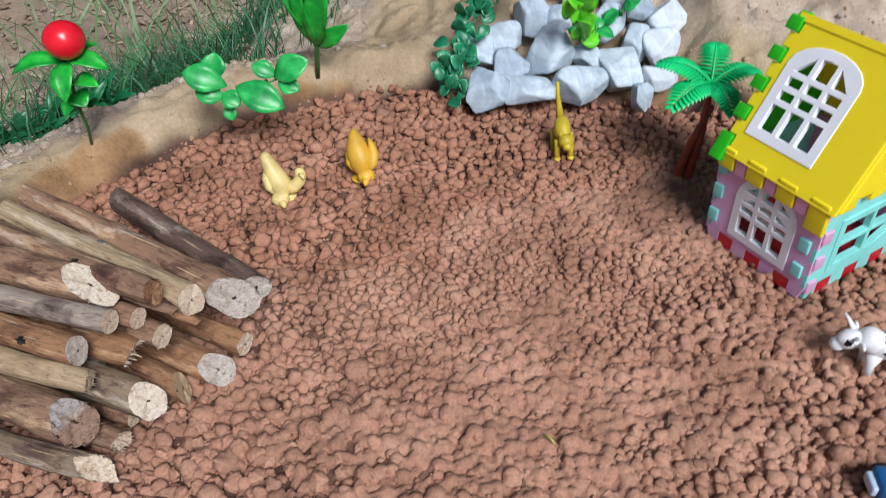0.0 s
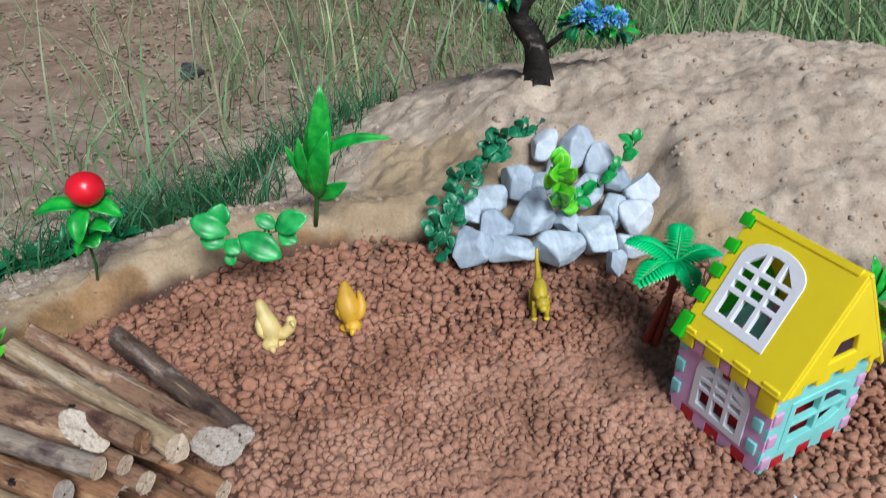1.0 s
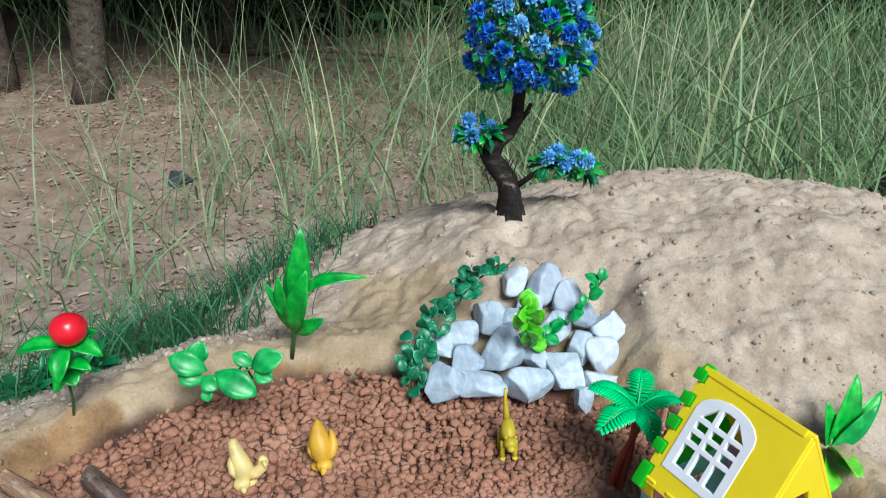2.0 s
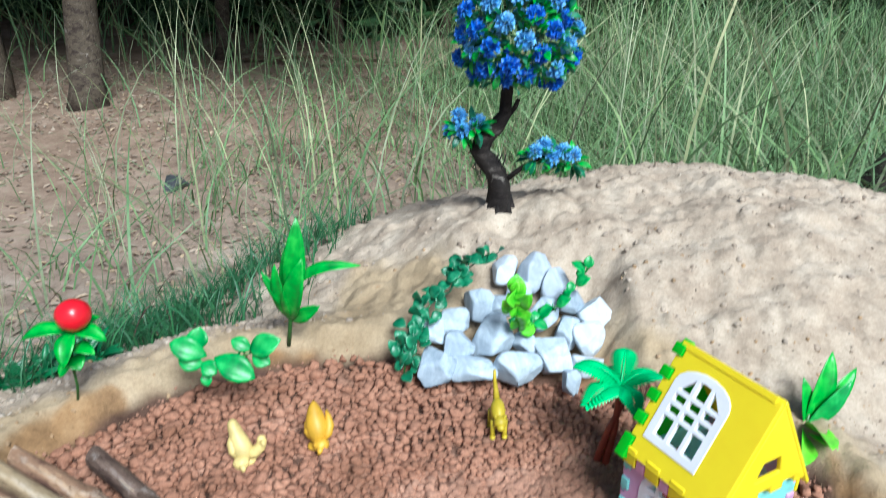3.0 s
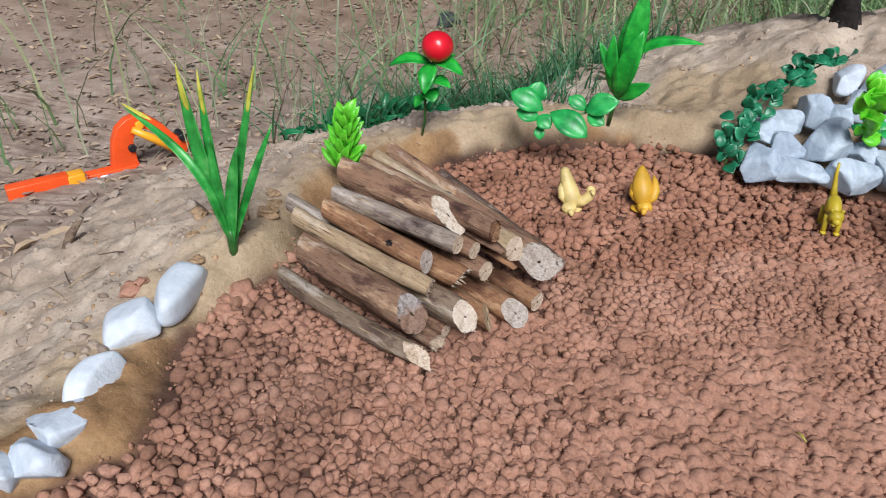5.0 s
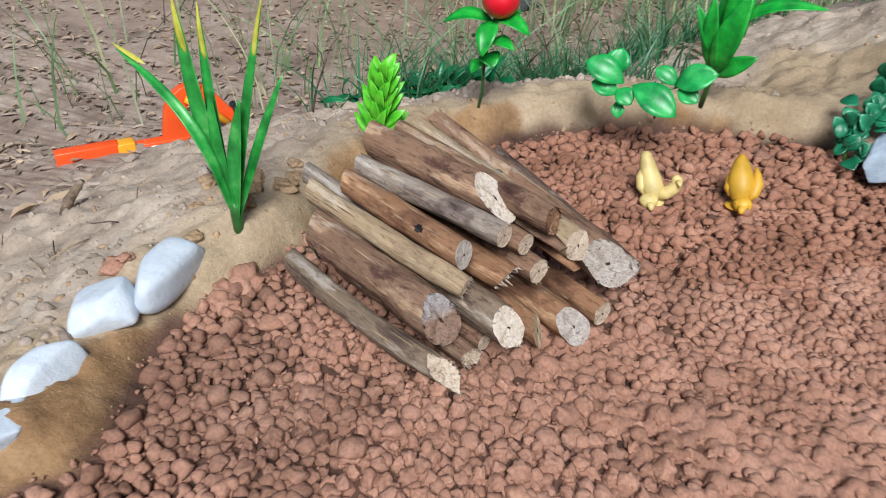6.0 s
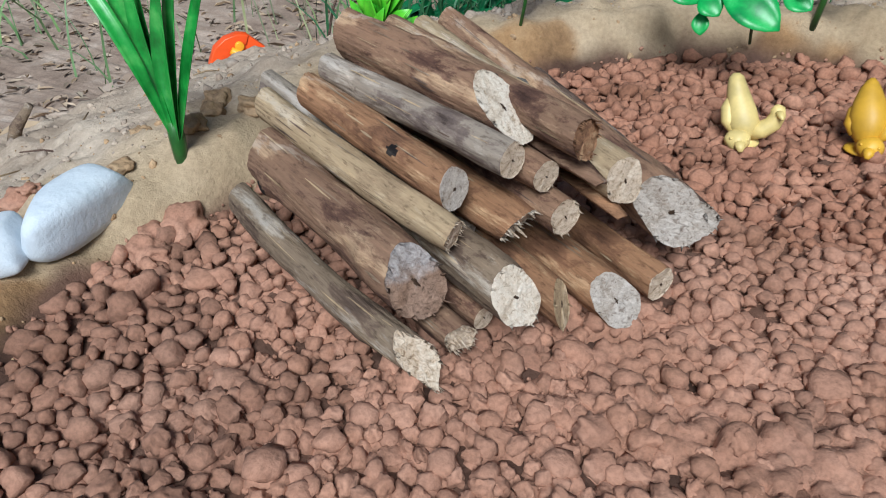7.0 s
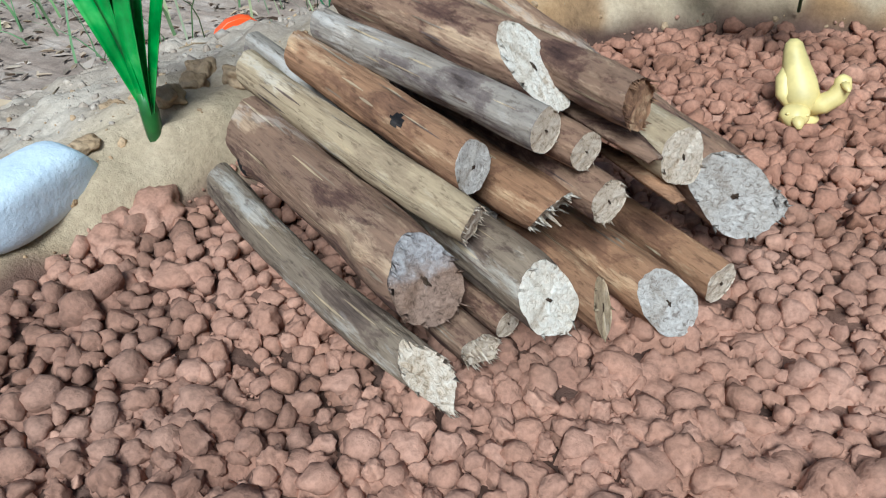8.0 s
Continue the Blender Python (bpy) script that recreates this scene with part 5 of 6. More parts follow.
def vine(name, label, path, count, size, mat, seed, stem=0.0012, droop=0.0, face=(-0.5, 0.9), slim=0.76, jitter=0.0):
    plant = thing(name, label, "plant")
    rng = random.Random(seed)
    pts = [Vector(p) for p in path]
    bm = bmesh.new()
    tube(bm, pts, [stem] * len(pts), 6)
    part("stem", bm, mat_stalk, plant)
    for k in range(count):
        t = (k + rng.uniform(0, 0.9)) / count * (len(pts) - 1)
        i = min(int(t), len(pts) - 2)
        p = pts[i].lerp(pts[i + 1], t - i)
        p = p + Vector((rng.uniform(-1, 1) * jitter, rng.uniform(-1, 0.2) * jitter * 0.5, rng.uniform(-0.3, 1) * jitter * 0.5))
        way = (pts[i + 1] - pts[i]).normalized()
        d = (Vector((rng.uniform(-1, 1), rng.uniform(-1, 0.4), rng.uniform(-0.5 - droop, 0.9))) + way * 0.5).normalized()
        n = size * rng.uniform(0.7, 1.25)
        bm = bmesh.new()
        leaf(bm, p, p + d * n, n * slim, (rng.uniform(-0.5, 0.5), face[0], face[1]), 0.12, 0.25, 6, 0.5)
        part("leaf", bm, mat, plant)


def palm():
    plant = thing("toy_palm", "plastic toy palm with jade fronds and a red brown trunk", "toy palm")
    root, top = Vector((0.249, 0.643, -0.004)), Vector((0.256, 0.647, 0.102))
    for a, b, c in ((root, root.lerp(top, 0.5) + Vector((0.003, 0, 0)), top), (root + Vector((-0.010, 0.002, 0)), root.lerp(top, 0.45) + Vector((-0.004, 0, 0)), root.lerp(top, 0.8) + Vector((0.006, 0, 0)))):
        pts, radii = [], []
        for k in range(17):
            t = k / 16
            pts.append(a.lerp(b, t * 2) if t < 0.5 else b.lerp(c, t * 2 - 1))
            radii.append((0.0046 - 0.0016 * t) * (1.12 if k % 2 else 0.92))
        bm = bmesh.new()
        tube(bm, pts, radii, 10)
        part("trunk", bm, mat_trunk_red, plant)
    for ang, lift, reach, broad in ((160, 0.95, 0.043, 1.0), (215, 0.15, 0.045, 1.0), (75, 1.15, 0.040, 0.9), (15, 0.65, 0.040, 0.85), (285, 0.05, 0.034, 0.8), (120, 0.3, 0.032, 0.8)):
        a = radians(ang)
        out, side = Vector((math.cos(a), math.sin(a), 0)), Vector((-math.sin(a), math.cos(a), 0))
        bm = bmesh.new()
        rib = [top + out * (reach * i / 14) + Vector((0, 0, 0.026 * lift * i / 14 + 0.024 * i / 14 - 0.034 * (i / 14) ** 2)) for i in range(15)]
        tube(bm, rib, [0.0014 - 0.0006 * i / 14 for i in range(15)], 6)
        for i in range(1, 15):
            w = 0.0175 * broad * math.sin(math.pi * min(1, 0.14 + 0.80 * i / 14)) ** 0.7
            for sgn in (-1, 1):
                tip = rib[i] + side * (sgn * w) + out * 0.0085 + Vector((0, 0, -0.0025))
                leaf(bm, rib[i], tip, 0.0066, (0, 0, 1), 0.06, 0.16, 3, 0.42)
        part("frond", bm, mat_palm, plant)


grass_clump()
fern_sprig()
berry_plant()
broad_leaf_plant()
round_leaf_sprig()
side_plant()
vine("trailing_vine", "dark teal artificial vine trailing over the rock pile", [(0.018, 0.800, 0.010), (0.020, 0.815, 0.035), (0.030, 0.835, 0.058), (0.055, 0.870, 0.085), (0.090, 0.900, 0.108), (0.128, 0.926, 0.128)], 84, 0.0185, mat_leaf_teal, 3, face=(-0.6, 0.8), slim=0.78, jitter=0.016)
vine("rock_plant", "lime green leafy sprig growing out of the rock pile", [(0.165, 0.830, 0.060), (0.160, 0.818, 0.090), (0.155, 0.812, 0.118), (0.150, 0.806, 0.130)], 22, 0.026, mat_leaf_lime, 5, face=(-1.0, 0.3))
vine("twig_sprig", "thin twig with a few green leaves on the rock pile", [(0.165, 0.830, 0.062), (0.200, 0.850, 0.072), (0.232, 0.875, 0.090), (0.266, 0.905, 0.126)], 16, 0.019, mat_leaf_jade, 6, 0.0014)
vine("low_plant", "low dark green artificial plant behind the crest of the bank", [(x, y, ground_z(x, y) + 0.012) for x, y in ((-0.545, 0.735), (-0.510, 0.765), (-0.465, 0.795), (-0.420, 0.820), (-0.385, 0.845))], 84, 0.034, mat_leaf_deep, 12, slim=0.26, jitter=0.012)
palm()


# ---- blue flowering tree ----
def flower_mesh(mat, seed):
    rng = random.Random(seed)
    bm = bmesh.new()
    for k in range(30):
        z = 1 - 1.35 * (k + 0.5) / 30
        a = k * 2.39996
        r = math.sqrt(max(0, 1 - z * z))
        d = Vector((r * math.cos(a), r * math.sin(a), z))
        leaf(bm, d * 0.0035, d * 0.0158 * rng.uniform(0.9, 1.06), 0.0092, (rng.uniform(-1, 1), rng.uniform(-1, 1), 0.5), 0.10, 0.35, 3, 0.62)
    me = bpy.data.meshes.new("flower")
    bm.to_mesh(me)
    bm.free()
    me.materials.append(mat)
    return me


def blue_tree():
    tree = thing("flowering_tree", "artificial bonsai tree with a round crown of blue flowers", "artificial tree")
    trunk = [(0.151, 1.12, 0.060), (0.151, 1.12, 0.130), (0.152, 1.12, 0.155), (0.146, 1.12, 0.180), (0.128, 1.12, 0.200), (0.117, 1.12, 0.218), (0.122, 1.12, 0.238), (0.140, 1.12, 0.256), (0.153, 1.12, 0.276), (0.154, 1.12, 0.306), (0.158, 1.12, 0.345)]
    bm = bmesh.new()
    tube(bm, trunk, [0.022, 0.020, 0.018, 0.016, 0.015, 0.015, 0.014, 0.012, 0.010, 0.009, 0.007], 14, ovals=0.35)
    for a in range(7):
        ang = a * 0.9
        tube(bm, [(0.155 + 0.010 * math.cos(ang), 1.12 + 0.010 * math.sin(ang), 0.150), (0.153 + 0.022 * math.cos(ang), 1.12 + 0.022 * math.sin(ang), 0.118), (0.152 + 0.034 * math.cos(ang), 1.12 + 0.034 * math.sin(ang), 0.080)], [0.004, 0.005, 0.003], 6, ovals=0.3)
    for side in (-1, 1):
        tube(bm, [(0.151 + 0.010 * math.cos(k * 0.9 + side) - (0.0, 0.0, 0.0, 0.006, 0.022, 0.033, 0.028, 0.010)[k], 1.12 + 0.010 * math.sin(k * 0.9 + side), 0.105 + 0.021 * k) for k in range(8)], [0.005, 0.005, 0.0045, 0.004, 0.004, 0.004, 0.0035, 0.003], 7, ovals=0.4)
    part("trunk", bm, mat_tree_black, tree, "twisted black brown trunk")
    for pts in ([(0.120, 1.12, 0.214), (0.104, 1.118, 0.222), (0.088, 1.115, 0.244)], [(0.160, 1.12, 0.170), (0.185, 1.118, 0.192), (0.215, 1.115, 0.210), (0.255, 1.115, 0.214)], [(0.158, 1.12, 0.275), (0.168, 1.12, 0.288), (0.172, 1.12, 0.300)]):
        bm = bmesh.new()
        tube(bm, pts, [0.005, 0.004, 0.003, 0.002][:len(pts)], 7)
        part("branch", bm, mat_tree_black, tree)
    # twigs hanging from the bend
    bm = bmesh.new()
    rng = random.Random(2)
    for k in range(9):
        x = 0.110 + 0.006 * k
        tube(bm, [(x, 1.115, 0.214), (x - 0.004 + rng.uniform(-0.006, 0.006), 1.112, 0.190), (x + rng.uniform(-0.01, 0.01), 1.110, 0.170 + rng.uniform(0, 0.015))], [0.0012, 0.001, 0.0006], 5)
    part("twigs", bm, mat_tree_black, tree)
    blue, pale = flower_mesh(mat_flower, 1), flower_mesh(mat_flower_pale, 2)
    centre = Vector((0.163, 1.12, 0.392))
    spots = []
    for k in range(56):
        z = 1 - 1.80 * (k + 0.5) / 56
        a = k * 2.39996 + 0.4
        r = math.sqrt(1 - z * z)
        d = Vector((r * math.cos(a), r * math.sin(a), z))
        rr = rng.uniform(0.86, 1.06)
        spots.append((centre + Vector((d.x * 0.085, d.y * 0.082, d.z * 0.082)) * rr, d, 1.02))
    for p in ((0.082, 1.112, 0.272), (0.088, 1.105, 0.252), (0.112, 1.118, 0.262), (0.070, 1.118, 0.248), (0.202, 1.105, 0.222), (0.216, 1.112, 0.230), (0.245, 1.110, 0.222), (0.262, 1.112, 0.216), (0.228, 1.105, 0.212)):
        spots.append((Vector(p), Vector((rng.uniform(-0.6, 0.6), -0.6, 0.7)).normalized(), 0.95))
    for p, d, s in spots:
        # pale petals on top put the crown's highlight into colour; others are pale at random
        ob = new("flower", pale if (d.z > 0.62 or rng.random() < 0.22) else blue)
        ob.parent = tree
        m = d.to_track_quat("Z", "Y").to_matrix().to_4x4() @ Matrix.Diagonal((s, s, s * 0.92, 1))
        ob.matrix_basis = Matrix.Translation(p) @ m
    bm = bmesh.new()
    bm2 = bmesh.new()
    for k in range(420):
        z = 1 - 1.9 * (k + 0.5) / 420
        a = k * 2.39996
        r = math.sqrt(max(0, 1 - z * z))
        d = Vector((r * math.cos(a), r * math.sin(a), z))
        p = centre + Vector((d.x * 0.084, d.y * 0.080, d.z * 0.078)) * rng.uniform(0.55, 1.05)
        d = (d + Vector((rng.uniform(-1, 1), rng.uniform(-1, 1), rng.uniform(-1, 1))) * 0.8).normalized()
        leaf(bm if rng.random() < 0.6 else bm2, p, p + d * 0.024, 0.011, (rng.uniform(-1, 1), rng.uniform(-1, 1), 1), 0.1, 0.2, 3, 0.5)
    for cx, cz in ((0.088, 0.250), (0.108, 0.255), (0.205, 0.212), (0.235, 0.212), (0.260, 0.205)):
        for k in range(16):
            d = Vector((rng.uniform(-1, 1), rng.uniform(-1, 0.6), rng.uniform(-1, 0.7))).normalized()
            p = Vector((cx, 1.114, cz)) + d * 0.008
            leaf(bm if k % 2 else bm2, p, p + d * 0.026, 0.011, (rng.uniform(-1, 1), -0.5, 1), 0.1, 0.2, 3, 0.5)
    part("foliage", bm, mat_leaf_teal, tree, "dark green leaves")
    part("foliage", bm2, mat_leaf, tree, "fresh green leaves")


blue_tree()


# ---- toys ----
def duck(place, turn, mat, label, deep):
    bm = bmesh.new()
    # body drawn out into the raised tail
    rings = tube(bm, [(0, -0.004, 0.006), (0, -0.003, 0.010), (-0.001, 0.000, 0.017), (-0.003, 0.004, 0.025), (-0.0055, 0.009, 0.034), (-0.0075, 0.013, 0.042), (-0.0085, 0.0155, 0.047), (-0.0088, 0.0165, 0.0495)],
                 [0.0050, 0.0092, 0.0118, 0.0106, 0.0082, 0.0066, 0.0052, 0.0022] if not deep else [0.0050, 0.0090, 0.0120, 0.0126, 0.0105, 0.0070, 0.0040, 0.0012], 20)
    for ring in rings:
        mid = sum((v.co for v in ring), Vector()) / len(ring)
        for v in ring:
            n = 1 + 0.10 * noise.noise(v.co * 160)
            v.co = mid + Vector(((v.co.x - mid.x) * 0.92 * n, (v.co.y - mid.y) * n, (v.co.z - mid.z) * n))
    # folded wings
    for s in (-1, 1) if deep else (-1,):
        tube(bm, [(s * 0.0075, -0.006, 0.012), (s * 0.0105, -0.002, 0.018), (s * 0.0110, 0.004, 0.026), (s * 0.0085, 0.010, 0.034), (s * 0.0055, 0.014, 0.040)], [0.0022, 0.0048, 0.0052, 0.0034, 0.0010], 12)
    if not deep:
        # a second bird's head lifted at the side
        tube(bm, [(0.004, -0.004, 0.012), (0.0105, -0.005, 0.015), (0.0165, -0.005, 0.021), (0.0185, -0.004, 0.028), (0.0175, -0.004, 0.033), (0.0165, -0.004, 0.0355)], [0.0062, 0.0066, 0.0058, 0.0050, 0.0044, 0.0016], 14)
        tube(bm, [(0.0180, -0.007, 0.031), (0.0190, -0.011, 0.030), (0.0195, -0.014, 0.029)], [0.0028, 0.0020, 0.0008], 8)
    # head bent down to the clay, with its bill
    hx = -0.004 if not deep else 0.005
    blob(bm, (hx, -0.011, 0.0085), (0.0084, 0.0080, 0.0082), None, 3, 0.08, 5.0)
    tube(bm, [(hx, -0.016, 0.009), (hx + 0.001, -0.020, 0.007), (hx + 0.001, -0.023, 0.005)], [0.0040, 0.0032, 0.0014], 10)
    for s in (-1, 1):
        blob(bm, (hx + s * 0.0052, -0.0160, 0.0118), (0.0013, 0.0012, 0.0013), None, 1)
    blob(bm, (0.003, -0.002, 0.0035), (0.0085, 0.0080, 0.0052), None, 3, 0.15, 7.0)
    blob(bm, (-0.001, -0.005, 0.0015), (0.0105, 0.0095, 0.0026), None, 2, 0.05, 8.0)
    for v in bm.verts:
        v.co = Vector((v.co.x * 1.06, v.co.y * 1.04, v.co.z * 0.90))
    ob = linked("toy_duck", bm, mat)
    ob.matrix_world = pose(*place, 0, 0, turn)
    return tagged(ob, label, "toy duck", "toy ducks")


duck((-0.146, 0.630, 0.002), 20, mat_duck, "pale yellow plastic toy duckling with its tail raised", False)
duck((-0.070, 0.662, 0.003), -5, mat_duck_deep, "deep yellow plastic toy duckling pecking at the clay", True)


def small_beast():
    bm = bmesh.new()
    blob(bm, (0, 0.008, 0.026), (0.0085, 0.0155, 0.0105), (22, 0, 0), 3, 0.1, 1.0)
    blob(bm, (0.001, -0.010, 0.022), (0.0080, 0.0075, 0.0075), None, 3, 0.12, 2.0)
    blob(bm, (0.001, -0.0165, 0.0195), (0.0048, 0.0045, 0.0040), None, 2, 0.05)
    blob(bm, (0.0062, -0.009, 0.0290), (0.0022, 0.0016, 0.0028), None, 2)
    blob(bm, (-0.0048, -0.009, 0.0290), (0.0022, 0.0016, 0.0028), None, 2)
    for x, y in ((-0.0062, -0.005), (0.0066, -0.004), (-0.0066, 0.016), (0.0066, 0.016)):
        tube(bm, [(x * 0.9, y, 0.021), (x * 1.1, y - 0.002, 0.010), (x * 1.1, y - 0.003, 0.0)], [0.0045, 0.0030, 0.0032], 8)
        blob(bm, (x * 1.1, y - 0.0045, 0.0012), (0.0036, 0.0044, 0.0022), None, 2)
    tube(bm, [(0, 0.019, 0.030), (-0.001, 0.024, 0.042), (-0.003, 0.026, 0.056), (-0.004, 0.025, 0.070)], [0.0048, 0.0032, 0.0022, 0.0016], 8)
    ob = linked("toy_animal", bm, mat_lemon)
    ob.matrix_world = pose(0.133, 0.692, 0.002, 0, 0, 4)
    tagged(ob, "lemon yellow plastic toy animal with an upright tail", "toy animal")


def toy_cow():
    bm = bmesh.new()
    blob(bm, (0.030, 0, 0.026), (0.026, 0.0115, 0.0120), None, 3, 0.08, 1.0)
    blob(bm, (0.008, 0, 0.029), (0.0100, 0.0095, 0.0100), None, 3, 0.05, 2.0)
    blob(bm, (-0.006, 0, 0.028), (0.0095, 0.0070, 0.0075), (0, -30, 0), 3, 0.05, 3.0)
    blob(bm, (-0.0125, 0, 0.0225), (0.0055, 0.0055, 0.0050), (0, -30, 0), 3, 0.05)
    for s in (-1, 1):
        tube(bm, [(-0.003, s * 0.005, 0.033), (-0.006, s * 0.012, 0.036), (-0.009, s * 0.015, 0.039)], [0.0022, 0.0016, 0.0008], 7)
        blob(bm, (0.000, s * 0.010, 0.031), (0.0018, 0.0050, 0.0028), (s * 20, 0, 0), 2)
        for x in (0.012, 0.046):
            tube(bm, [(x, s * 0.0065, 0.020), (x - 0.001, s * 0.0070, 0.010), (x, s * 0.0070, 0.0)], [0.0055, 0.0034, 0.0036], 9)
    for f in bm.faces:
        c = f.calc_center_median()
        if (abs(c.y) > 0.006 or c.z > 0.034) and 0.014 < c.x < 0.052:
            if noise.noise(Vector((c.x * 75 + 3, c.z * 75, c.y * 20))) > 0.12:
                f.material_index = 1
        if -0.0105 < c.x < -0.0065 and abs(c.y) > 0.0052 and 0.027 < c.z < 0.032:
            f.material_index = 1
    ob = linked("toy_cow", bm, [mat_cow, mat_black])
    ob.matrix_world = pose(0.309, 0.400, 0.002, 0, 0, -10)
    tagged(ob, "white plastic toy cow with black patches on the clay", "toy cow")


def blue_toy():
    toy = thing("toy_tractor", "dark blue plastic toy vehicle at the edge of the clay", "toy vehicle", pose(0.281, 0.294, 0.002, 0, 0, -4))
    bm = bmesh.new()
    box(bm, (0.0, -0.010, 0.006), (0.060, 0.010, 0.020))
    softened(bm, 0.004, 3)
    part("body", bm, mat_blue, toy)
    bm = bmesh.new()
    box(bm, (-0.004, -0.007, 0.009), (0.0, 0.007, 0.017))
    softened(bm, 0.0015)
    part("grille", bm, mat_sticker, toy, "pale grille")
    for x, r in ((0.010, 0.007), (0.046, 0.010)):
        for s in (-1, 1):
            bm = bmesh.new()
            bmesh.ops.create_cone(bm, cap_ends=True, segments=20, radius1=r, radius2=r, depth=0.006)
            bmesh.ops.rotate(bm, verts=bm.verts[:], cent=(0, 0, 0), matrix=Matrix.Rotation(math.pi / 2, 3, "X"))
            bmesh.ops.translate(bm, verts=bm.verts[:], vec=(x, s * 0.0135, r - 0.001))
            softened(bm, 0.0012)
            part("wheel", bm, mat_black, toy)


def excavator():
    toy = thing("toy_excavator", "orange and amber plastic toy excavator arm lying beyond the bank", "toy excavator",
                frame_of((0.577, 0.8168, 0), (-0.8168, 0.577, 0), (-1.462, 1.060, ground_z(-1.39, 1.165) - 0.024)) @ Matrix.Scale(1.66, 4))
    def bar(name, lo, hi, mat, label="", turn=None, bevel=0.002):
        bm = bmesh.new()
        box(bm, lo, hi)
        softened(bm, bevel, 2)
        ob = part(name, bm, mat, toy, label)
        if turn is not None:
            ob.matrix_basis = turn
        return ob
    bar("tail_beam", (-0.030, -0.010, 0.000), (0.052, 0.010, 0.030), mat_orange)
    bar("collar", (0.050, -0.0112, 0.001), (0.074, 0.0112, 0.028), mat_amber, "amber collar")
    b = bar("base_beam", (0.072, -0.010, 0.002), (0.150, 0.010, 0.022), mat_orange)
    for x, mat in ((0.080, mat_sticker), (0.094, mat_white), (0.105, mat_blue)):
        bm = bmesh.new()
        box(bm, (x, -0.0108, 0.006), (x + 0.010, -0.0098, 0.018))
        part("sticker", bm, mat, b, "printed sticker")
    def plate(name, outline, parent, mat, thick, y, label=""):
        bm = softened(slab(outline, [], thick), 0.0012, 2)
        ob = part(name, bm, mat, parent, label)
        ob.matrix_basis = frame_of((1, 0, 0), (0, 0, 1), (0, y, 0))
        return ob
    shape = [(0.112, 0.002), (0.114, 0.030), (0.121, 0.064), (0.130, 0.083), (0.145, 0.094), (0.162, 0.098), (0.176, 0.095), (0.172, 0.084), (0.158, 0.077), (0.150, 0.060), (0.151, 0.030), (0.157, 0.002)]
    boom = plate("boom", shape, toy, mat_orange, 0.016, 0.008, "bent orange boom")
    shape = [(0.160, 0.097), (0.176, 0.094), (0.196, 0.076), (0.214, 0.052), (0.228, 0.046), (0.232, 0.036), (0.224, 0.016), (0.209, 0.018), (0.196, 0.046), (0.180, 0.068), (0.158, 0.080)]
    stick = plate("stick", shape, toy, mat_orange, 0.012, 0.006)
    bm = bmesh.new()
    tube(bm, [(0.150, -0.013, 0.080), (0.180, -0.014, 0.058), (0.214, -0.014, 0.026)], [0.0050, 0.0066, 0.0050], 10)
    part("cylinder", bm, mat_amber, boom, "amber lifting cylinder").matrix_basis = boom.matrix_basis.inverted()
    for x, z, mat in ((0.162, 0.083, mat_amber), (0.222, 0.050, mat_black), (0.146, 0.050, mat_black)):
        bm = bmesh.new()
        bmesh.ops.create_cone(bm, cap_ends=True, segments=16, radius1=0.0060, radius2=0.0060, depth=0.026)
        bmesh.ops.rotate(bm, verts=bm.verts[:], cent=(0, 0, 0), matrix=Matrix.Rotation(math.pi / 2, 3, "X"))
        bmesh.ops.translate(bm, verts=bm.verts[:], vec=(x, 0, z))
        softened(bm, 0.001)
        owner = stick if x > 0.2 else boom
        part("pivot", bm, mat, owner).matrix_basis = owner.matrix_basis.inverted()
    bar("tip_plate", (0.150, -0.008, 0.003), (0.186, 0.008, 0.014), mat_white, "white plate")


small_beast()
toy_cow()
blue_toy()
excavator()


# ---- grass, litter and woods ----
def blades(name, label, mat, places, lengths, widths, lean, seed, segments=5, flop=1.0):
    """Curved grass blades as one mesh."""
    rng = np.random.default_rng(seed)
    n = len(places)
    a = rng.uniform(0, 2 * np.pi, n)
    k = rng.uniform(0.2, 1.0, n) * lean
    way = np.stack([np.cos(a), np.sin(a), np.zeros(n)], 1)
    face = rng.uniform(0, 2 * np.pi, n)
    side = np.stack([np.cos(face), np.sin(face), np.zeros(n)], 1)
    verts = np.zeros((n, segments + 1, 2, 3))
    for i in range(segments + 1):
        t = i / segments
        mid = places + way * (lengths * k * (t ** 1.8) * flop)[:, None]
        mid[:, 2] += lengths * (t - 0.42 * k * t ** 2.4)
        w = widths * (1 - t ** 1.6) * 0.5 + widths * 0.03
        verts[:, i, 0], verts[:, i, 1] = mid - side * w[:, None], mid + side * w[:, None]
    base = np.arange(n)[:, None] * (2 * (segments + 1)) + np.arange(segments)[None, :] * 2
    base = base.ravel()
    ob = soup(name, verts.reshape(-1, 3), np.stack([base, base + 1, base + 3, base + 2], 1), mat)
    return tagged(ob, label, "grass", kind="stuff")


def on_ground(x, y):
    return np.stack([x, y, height(x, y) - 0.003], 1)


